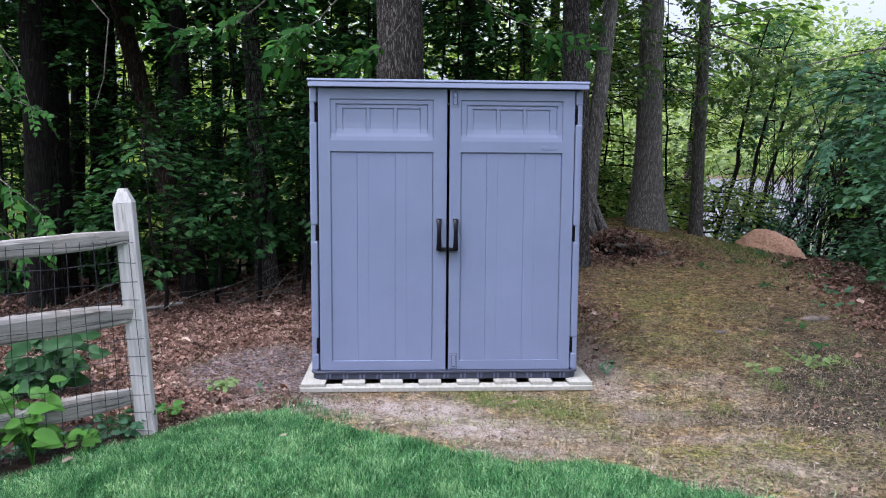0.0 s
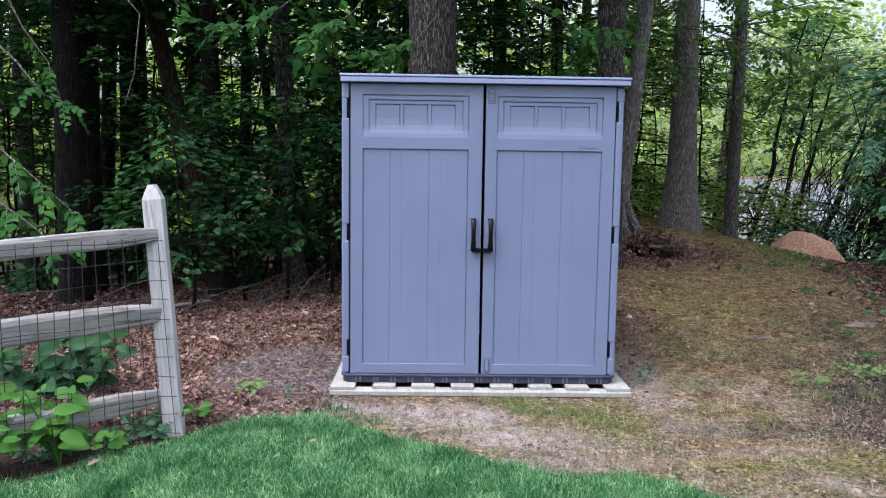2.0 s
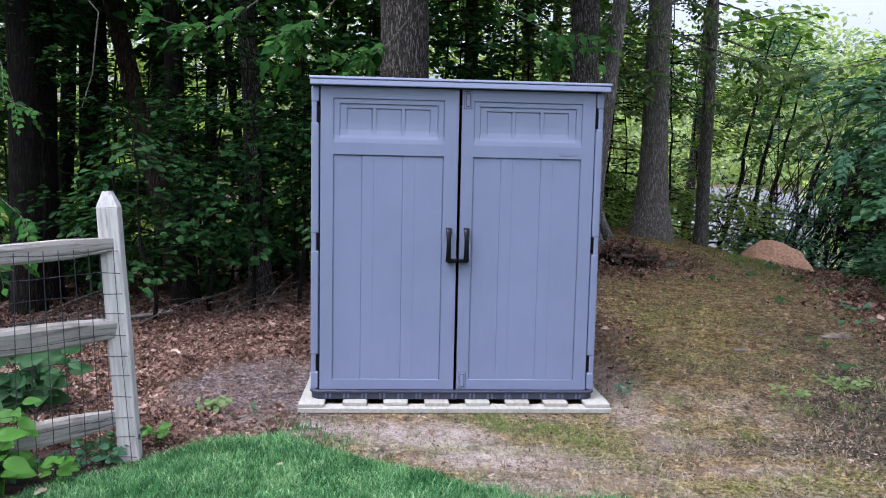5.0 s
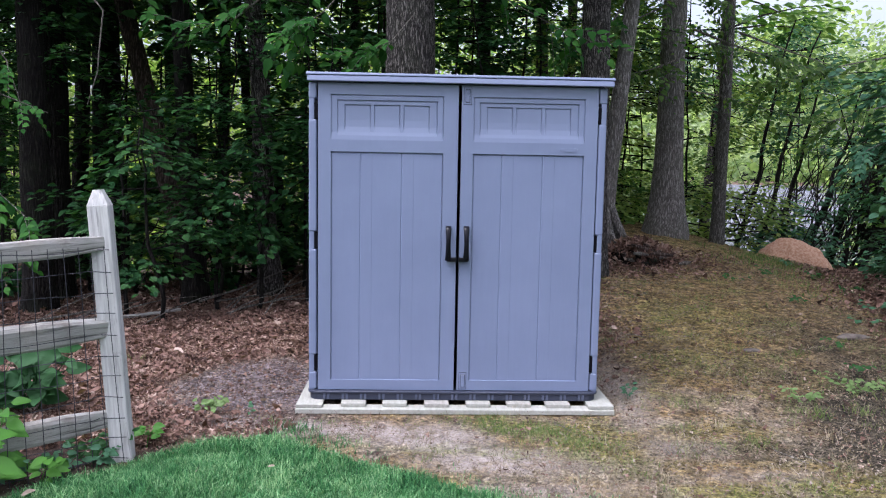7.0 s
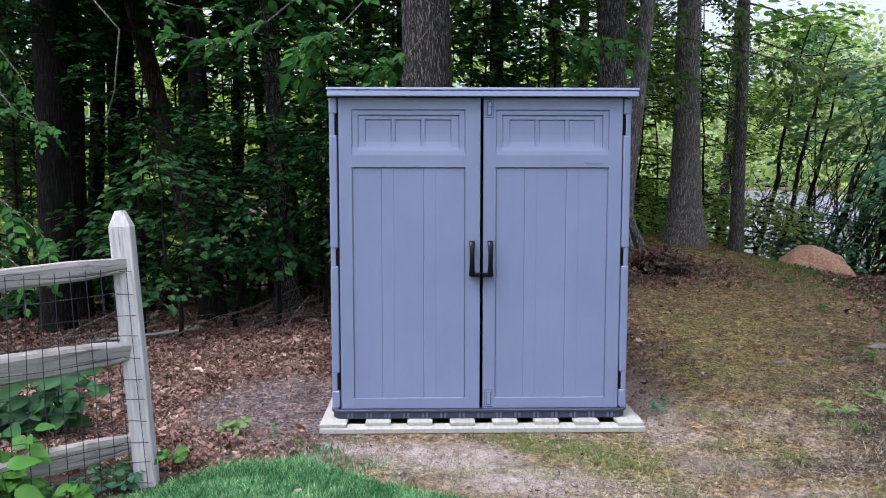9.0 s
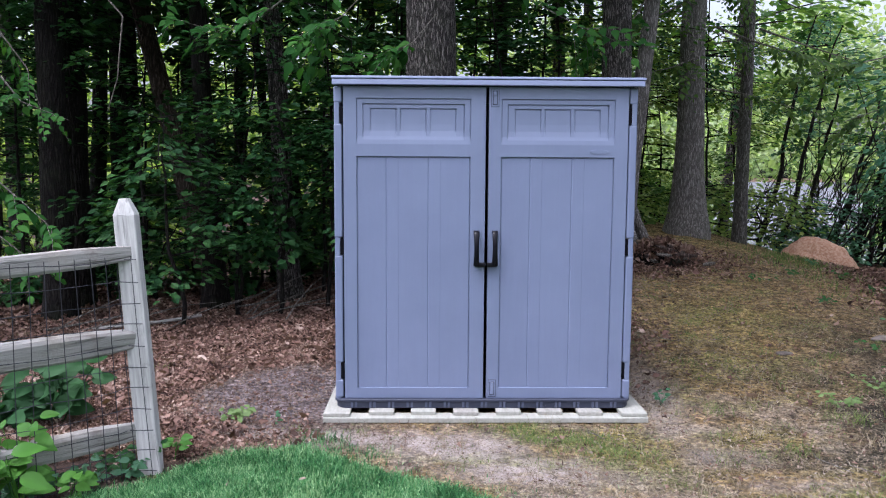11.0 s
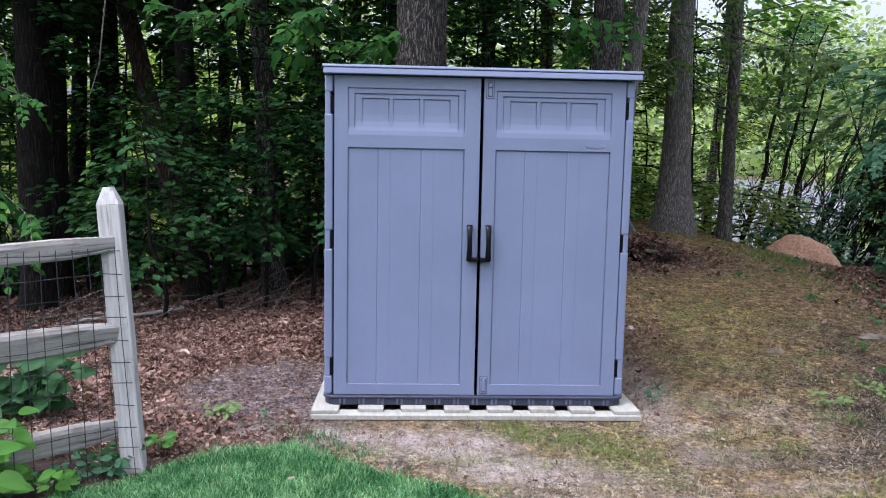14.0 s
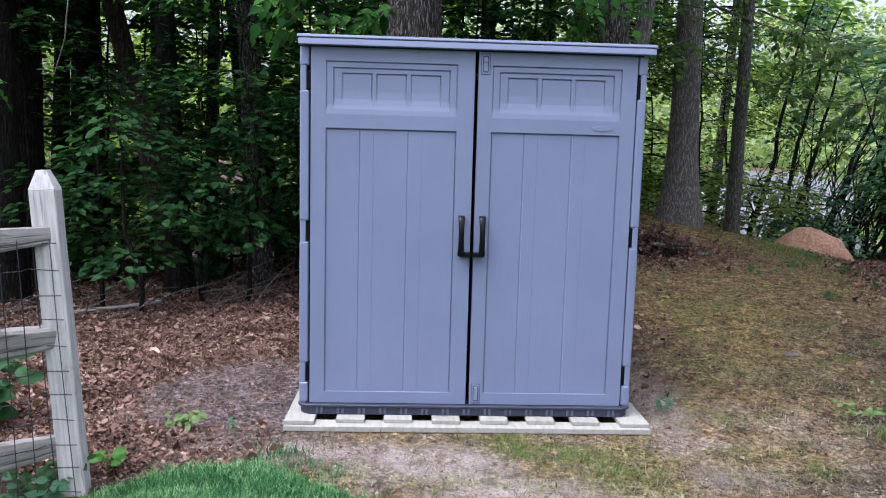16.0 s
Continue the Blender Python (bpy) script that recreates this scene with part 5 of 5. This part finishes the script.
def mound():
    bm = bmesh.new()
    bmesh.ops.create_icosphere(bm, subdivisions=5, radius=1)
    bmesh.ops.delete(bm, geom=[v for v in bm.verts if v.co.z < -0.12], context="VERTS")
    for v in bm.verts:
        c = v.co.copy()
        up = max(c.z, 0) ** 1.35
        v.co = Vector((c.x * 0.55 - 0.1 * up, c.y * 0.52, 0.43 * up + min(c.z, 0) * 0.3))
        v.co += c * (noise.noise(c * 2.2) * 0.05 + noise.noise(c * 7) * 0.018)
    for f in bm.faces:
        f.smooth = True
    return bm


heap = part("soil_mound", mound(), SOIL, None)
heap.location = (5.63, 11.8, float(height(5.63, 11.8)) - 0.05)
tagged(heap, "orange-brown heap of dug soil", "mound")


def stone(x, y, sx, sy, sz, seed, label, material=STONE):
    bm = bmesh.new()
    bmesh.ops.create_icosphere(bm, subdivisions=3, radius=1)
    for v in bm.verts:
        v.co *= 1 + 0.25 * noise.noise(v.co * 1.4 + Vector((seed, 0, 0)))
        v.co = Vector((v.co.x * sx, v.co.y * sy, v.co.z * sz))
    ob = part("stone", bm, material, None)
    ob.location = (x, y, float(on_ground(x, y)) + sz * 0.35)
    return tagged(ob, label, "stone")


stone(2.48, 6.25, 0.065, 0.04, 0.015, 1, "flat pale stone on mossy earth")
stone(-0.6, 4.6, 0.028, 0.024, 0.018, 3, "small pale stone half sunk in sandy earth", PALE_STONE)
stone(3.45, 6.55, 0.12, 0.06, 0.03, 2, "flat brown stone among dead leaves")


def limb(name, pts, radii, label, material=TWIG):
    v, q = tube(pts, radii, 7, 0.06, 4)
    ob = part(name, quick_mesh(name, v, q, material, True), material, None)
    return tagged(ob, label, "branch")


limb("fallen_branch", [(-3.55, 8.05, float(on_ground(-3.55, 8.05)) + 0.03), (-3.2, 8.1, float(on_ground(-3.2, 8.1)) + 0.06), (-2.85, 8.13, float(on_ground(-2.85, 8.13)) + 0.07), (-2.48, 8.22, float(on_ground(-2.48, 8.22)) + 0.1)], [0.016, 0.02, 0.018, 0.016], "pale fallen branch on the dead leaves", WOOD_RAIL)
limb("fallen_branch", [(-3.9, 7.9, float(on_ground(-3.9, 7.9)) + 0.05), (-3.4, 8.2, float(on_ground(-3.4, 8.2)) + 0.12), (-3.0, 8.5, float(on_ground(-3.0, 8.5)) + 0.17)], [0.012, 0.011, 0.006], "thin pale dead branch leaning over the litter")

limb("fallen_branch", [(-2.35, 8.4, 0.06), (-2.0, 8.6, 0.16), (-1.55, 8.9, 0.34)], [0.012, 0.01, 0.006], "thin pale dead branch leaning over the litter")
limb("fallen_branch", [(-2.2, 8.5, 0.05), (-1.7, 8.55, 0.12), (-1.2, 8.6, 0.30)], [0.011, 0.009, 0.005], "thin pale dead branch leaning over the litter")
limb("fallen_branch", [(-1.9, 8.2, 0.02), (-1.5, 8.5, 0.09), (-1.0, 8.9, 0.16)], [0.01, 0.008, 0.005], "thin pale dead branch leaning over the litter")
for i in range(11):
    r = np.random.default_rng(400 + i)
    p = np.array([r.uniform(-2.3, -1.3) if i < 5 else r.uniform(-3.9, -2.6), r.uniform(7.7, 8.5), 0.0])
    p[2] = float(on_ground(p[0], p[1])) + 0.01
    d = np.array([r.uniform(0.3, 1.0), r.uniform(-0.1, 0.4), r.uniform(0.05, 0.45)])
    limb("fallen_branch", [p, p + d * 0.3 + np.array([0, 0, 0.05]), p + d * 0.65 + np.array([0, 0, 0.05]), p + d], [0.008, 0.007, 0.005, 0.002], "thin pale dead branch leaning over the litter")



def ovate_leaf(seed, material):
    """A pointed oval leaf along +x that faces +z: raised flanks, a bent tip."""
    rng = np.random.default_rng(seed)
    bend, fold, wide = rng.uniform(0.05, 0.3), rng.uniform(0.02, 0.1), rng.uniform(0.5, 0.68)
    vs = []
    for t, half in ((0.0, 0.03), (0.14, 0.34), (0.34, 0.5), (0.58, 0.38), (0.8, 0.13), (1.0, 0.01)):
        for side in (-1, 0, 1):
            vs.append((t, side * half * wide, abs(side) * fold * half * 2 - bend * t * t + rng.normal(0, 0.008)))
    fs = [(a * 3 + b, a * 3 + b + 1, a * 3 + b + 4, a * 3 + b + 3) for a in range(5) for b in (0, 1)]
    return mesh_of("leaf", vs, fs, material, True)


OVATE = {m.name: [ovate_leaf(900 + i, m) for i in range(8)] for m in (LEAF_BOUGH, LEAF_PATH, LEAF_EDGE)}


def bough(line, radius, count, size, seed, label, spread=0.16, material=LEAF_BOUGH):
    """A hanging bough: a bent branch, thin side twigs, and two rows of pointed leaves on each, every leaf its own part."""
    rng = np.random.default_rng(seed)
    base = np.array(line[0])
    ob = thing("leafy_bough", pose(*base), label, "branch", "overhanging boughs")
    pts = np.array(line) - base
    n = len(pts)
    wood = [(pts, np.linspace(radius, 0.002, n))]
    made, turn = 0, 1
    while made < count * 1.5:
        s = rng.uniform(0.2, 1.0) ** 0.8 * (n - 1)
        k0 = min(int(s), n - 2)
        root = pts[k0] + (pts[k0 + 1] - pts[k0]) * (s - k0)
        along = unit(pts[k0 + 1] - pts[k0])
        aside = unit(np.cross(along, (0.1, 0.3, 1.0))) * turn
        turn = -turn
        way = unit(along * rng.uniform(0.35, 0.9) + aside * rng.uniform(0.5, 1.0) + np.array([0, 0, rng.normal(-0.12, 0.2)]))
        reach = spread * rng.uniform(1.0, 2.4)
        steps = max(3, int(reach / (size * 0.36)))
        spine = [root + way * reach * t + np.array([0, 0, -0.35 * reach * t * t]) for t in np.linspace(0, 1, 5)]
        wood.append((spine, np.linspace(0.0032, 0.0014, 5)))
        plane = np.array([rng.normal(0, 0.3), rng.normal(-0.75, 0.3), 1.0])
        for i in range(steps):
            t = (i + 0.6) / steps
            at = root + way * reach * t + np.array([0, 0, -0.35 * reach * t * t])
            out = unit(np.cross(plane, way)) * (1 if i % 2 else -1)
            lie = unit(way * rng.uniform(0.5, 1.1) + (out * rng.uniform(0.5, 1.0) if i < steps - 1 else 0) + np.array([0, 0, rng.normal(-0.3, 0.18)]))
            flank = unit(np.cross(plane + rng.normal(0, 0.22, 3), lie))
            face = np.cross(lie, flank)
            k1 = size * rng.uniform(0.5, 1.0)
            leaf = part("leaf", OVATE[material.name][int(rng.integers(8))], material, ob)
            leaf.matrix_basis = Matrix([[lie[r] * k1, flank[r] * k1, face[r] * k1, at[r]] for r in range(3)] + [[0, 0, 0, 1]])
            made += 1
    v, q = tubes(wood, 5)
    tagged(part("twig", quick_mesh("twig", v, q, TWIG, True), TWIG, ob), kind="stuff")
    return ob


HANG = "hanging bough with bright lobed green leaves"
bough([(-1.0, 7.3, 3.25), (-1.36, 7.3, 2.97), (-1.69, 7.3, 2.71), (-1.9, 7.3, 2.65), (-2.11, 7.28, 2.66), (-2.37, 7.25, 2.72)], 0.012, 36, 0.135, 1, HANG)
bough([(-0.6, 6.9, 3.0), (-0.88, 6.75, 2.66), (-1.04, 6.7, 2.55), (-1.22, 6.65, 2.48)], 0.006, 48, 0.14, 2, HANG, 0.17)
bough([(-0.15, 7.1, 2.75), (-0.35, 7.05, 2.5), (-0.55, 7.0, 2.42), (-0.78, 7.0, 2.36)], 0.005, 50, 0.14, 3, HANG, 0.18)
bough([(-4.3, 7.2, 3.2), (-3.89, 7.1, 2.92), (-3.72, 7.1, 2.57), (-3.52, 7.1, 2.29), (-3.38, 7.05, 1.9)], 0.014, 28, 0.10, 4, HANG, 0.22)
bough([(-4.2, 7.3, 2.6), (-3.8, 7.1, 2.3), (-3.5, 6.95, 2.0), (-3.1, 6.9, 1.85)], 0.012, 18, 0.10, 5, HANG, 0.2)
bough([(-4.0, 6.4, 1.9), (-3.5, 6.1, 1.6), (-3.1, 6.0, 1.3), (-2.8, 5.95, 1.05)], 0.012, 44, 0.11, 6, HANG, 0.2)
bough([(-3.6, 6.2, 1.2), (-3.2, 6.0, 1.0), (-2.9, 5.95, 0.78)], 0.01, 26, 0.12, 7, HANG, 0.15)
bough([(-2.3, 7.2, 3.5), (-1.6, 7.1, 3.15), (-1.1, 7.0, 3.0), (-0.6, 6.9, 2.95)], 0.014, 36, 0.14, 8, HANG, 0.25)
bough([(-3.6, 8.0, 3.5), (-2.9, 7.9, 3.2), (-2.4, 7.8, 3.05), (-2.0, 7.7, 3.0)], 0.014, 20, 0.13, 9, HANG, 0.22)
bough([(0.2, 7.6, 3.4), (0.7, 7.5, 2.95), (1.1, 7.5, 2.75), (1.5, 7.5, 2.6)], 0.007, 46, 0.14, 10, HANG, 0.22)
bough([(2.6, 10.0, 3.9), (2.2, 9.6, 3.3), (1.9, 9.4, 2.95), (1.5, 9.3, 2.75)], 0.016, 46, 0.15, 11, HANG, 0.24)
GREEN_BOUGH = "layered bough of mid-green lobed leaves"
bough([(3.9, 11.7, 4.1), (3.3, 11.3, 3.8), (2.8, 11.1, 3.55), (2.2, 11.0, 3.4)], 0.02, 90, 0.14, 21, GREEN_BOUGH, 0.3, LEAF_EDGE)
bough([(3.9, 11.8, 3.6), (4.4, 11.4, 3.3), (4.9, 11.2, 3.1), (5.4, 11.1, 2.95)], 0.02, 110, 0.14, 22, GREEN_BOUGH, 0.3, LEAF_EDGE)
bough([(5.1, 13.0, 3.8), (5.8, 12.8, 3.5), (6.5, 12.5, 3.2), (7.2, 12.4, 2.9)], 0.02, 110, 0.14, 23, GREEN_BOUGH, 0.32, LEAF_EDGE)
bough([(3.8, 11.9, 3.2), (3.2, 11.4, 2.95), (2.6, 11.2, 2.8)], 0.016, 80, 0.14, 24, GREEN_BOUGH, 0.28, LEAF_EDGE)
bough([(6.4, 10.2, 3.4), (5.9, 9.8, 2.9), (5.4, 9.5, 2.5)], 0.016, 60, 0.13, 25, GREEN_BOUGH, 0.24, LEAF_PATH)
bough([(7.4, 11.4, 3.4), (6.4, 11.2, 3.15), (5.5, 11.0, 2.95), (4.7, 10.9, 2.75)], 0.02, 120, 0.13, 26, GREEN_BOUGH, 0.26, LEAF_EDGE)
bough([(7.6, 11.6, 2.7), (6.8, 11.4, 2.55), (6.0, 11.2, 2.35), (5.4, 11.1, 2.15)], 0.02, 100, 0.13, 27, GREEN_BOUGH, 0.26, LEAF_EDGE)
bough([(3.75, 11.7, 2.7), (4.2, 11.4, 2.6), (4.7, 11.3, 2.45), (5.2, 11.2, 2.3)], 0.014, 60, 0.13, 28, GREEN_BOUGH, 0.24, LEAF_EDGE)
bough([(3.8, 12.1, 4.4), (4.2, 12.0, 4.1), (4.6, 11.9, 3.85)], 0.014, 70, 0.13, 29, GREEN_BOUGH, 0.26, LEAF_EDGE)
bough([(3.8, 12.1, 3.7), (4.2, 12.0, 3.45), (4.6, 11.9, 3.3)], 0.014, 60, 0.13, 30, GREEN_BOUGH, 0.26, LEAF_EDGE)
BLUE_BOUGH = "low bough of bluish-green leaves beside the path"
bough([(5.9, 8.8, 2.1), (5.35, 8.6, 2.0), (4.85, 8.5, 1.85), (4.5, 8.4, 1.7)], 0.014, 80, 0.105, 31, BLUE_BOUGH, 0.2, LEAF_PATH)
bough([(6.2, 9.2, 1.75), (5.75, 9.0, 1.68), (5.3, 8.9, 1.55)], 0.012, 50, 0.105, 32, BLUE_BOUGH, 0.2, LEAF_PATH)
limb("hanging_twig", [(-2.95, 7.1, 2.98), (-2.72, 7.1, 2.71), (-2.76, 7.1, 2.39), (-2.78, 7.1, 2.21), (-2.87, 7.1, 1.94)], [0.008, 0.007, 0.006, 0.005, 0.003], "thin bare pale twig hanging from above")


def root_heap():
    """Dead leaves and bark heaped at a tree's foot."""
    rng = np.random.default_rng(77)
    n = 1100
    a, r = rng.uniform(0, 6.283, n), rng.uniform(0, 1, n) ** 0.6
    x, y = 2.62 + 0.42 * r * np.cos(a), 9.72 + 0.35 * r * np.sin(a)
    z = height(x, y) + 0.25 * np.sqrt(np.maximum(0, 1 - r ** 2)) * rng.uniform(0.75, 1.05, n)
    dirs = rng.normal(0, 1, (n, 3))
    ups = rng.normal(0, 0.6, (n, 3)) + np.array([0, -0.4, 1.0])
    return leaves("heap", np.stack([x, y, z], -1), dirs, ups, 0.075 * rng.uniform(0.5, 1.4, n), DEAD, 0.5, 0.25, -0.1)


tagged(new("leaf_heap", root_heap()), "heap of brown dead leaves at a tree's foot", "dead leaves", kind="stuff")
bm = bmesh.new()
bmesh.ops.create_icosphere(bm, subdivisions=4, radius=1)
for v in bm.verts:
    v.co = Vector((v.co.x * 0.40, v.co.y * 0.33, v.co.z * 0.21)) * (1 + 0.2 * noise.noise(v.co * 2.5))
core = part("rotting_mound", bm, BARK_SHADED, None)
core.location = (2.62, 9.74, float(height(2.62, 9.74)) - 0.02)
tagged(core, "dark rotting heap under dead leaves", "mound")


for i in range(12):
    r = np.random.default_rng(500 + i)
    a, ln = r.uniform(0, 3.14), r.uniform(0.14, 0.32)
    x, y = 2.66 + r.normal(0, 0.26), 9.5 + r.normal(0, 0.12)
    p = np.array([x, y, float(height(x, y)) + 0.03 + 0.2 * math.exp(-((x - 2.62) / 0.3) ** 2) * r.uniform(0.3, 1.0)])
    d = np.array([math.cos(a), math.sin(a) * 0.5, r.normal(0.1, 0.25)]) * ln
    limb("broken_wood", [p - d * 0.5, p - d * 0.15, p + d * 0.2, p + d * 0.5], [0.016, 0.026, 0.024, 0.012], "short broken piece of dead wood on a leaf heap", BARK_BROWN if i % 2 else TWIG)


def thicket():
    """A tangle of thin black twigs beside the mound."""
    rng = np.random.default_rng(88)
    lines = []
    for i in range(420):
        x, y = (rng.uniform(5.8, 9.5), rng.uniform(12.3, 16.0)) if i < 190 else (rng.uniform(6.9, 8.8), rng.uniform(11.6, 13.6))
        z = float(height(x, y)) + rng.uniform(0, 1) ** 2 * 1.4
        ln = rng.uniform(0.5, 1.6) if i < 190 else rng.uniform(0.9, 2.1)
        lean = np.array([rng.normal(0.35, 0.35), rng.normal(0, 0.25), 1.0]) * ln
        p = np.array([x, y, z])
        lines.append(([p, p + lean * 0.4 + rng.normal(0, 0.05, 3), p + lean * 0.75 + rng.normal(0, 0.07, 3), p + lean], [r * (1.0 if i < 190 else 1.7) for r in (0.011, 0.009, 0.006, 0.002)]))
    v, q = tubes(lines, 4)
    return quick_mesh("thicket", v, q, STEM)


tagged(new("twig_thicket", thicket()), "tangle of thin black twigs beside the soil mound", "thicket", kind="stuff")


def stray_leaf(x, y, size, material, seed, label):
    """One dry leaf lying on the ground."""
    rng = np.random.default_rng(seed)
    base = (x, y, float(on_ground(x, y)) + (0.05 if y < float(lawn_edge(x)) else 0.008))
    ob = part("fallen_leaf", broad_leaf((0, 0, 0), (rng.normal(), rng.normal(), 0.15), (rng.normal(0, 0.4), -0.5, 1.0), size, material, rng, 0.5), material, None)
    ob.location = base
    return tagged(ob, label, "leaf")


for i, (x, y, s) in enumerate(((-1.72, 3.79, 0.07), (1.72, 3.62, 0.06), (-1.09, 3.98, 0.04), (-0.75, 4.02, 0.035), (1.95, 5.1, 0.03), (1.3, 5.9, 0.035), (2.1, 6.6, 0.04), (0.9, 4.62, 0.03), (2.6, 4.6, 0.035))):
    stray_leaf(x, y, s, BITS, 300 + i, "pale dry fallen leaf lying on the ground")
rng = np.random.default_rng(91)
for x, y in ((1.85, 4.2), (2.0, 4.15), (1.2, 4.3), (2.4, 4.75), (2.7, 5.6), (2.1, 7.9), (1.6, 6.6), (3.0, 6.9), (0.75, 4.66), (2.6, 8.6)):
    a, ln = rng.uniform(0, 6.283), rng.uniform(0.10, 0.3)
    d = np.array([math.cos(a), math.sin(a), 0]) * ln
    bend = np.array([-math.sin(a), math.cos(a), 0]) * ln * rng.uniform(-0.25, 0.25)
    p = np.array([x, y, float(on_ground(x, y)) + 0.008])
    limb("twig", [p, p + d * 0.35 + bend + np.array([0, 0, 0.012]), p + d * 0.7 + bend, p + d], [0.002, 0.003, 0.0025, 0.001], "thin dry twig lying on mossy earth", TWIG)
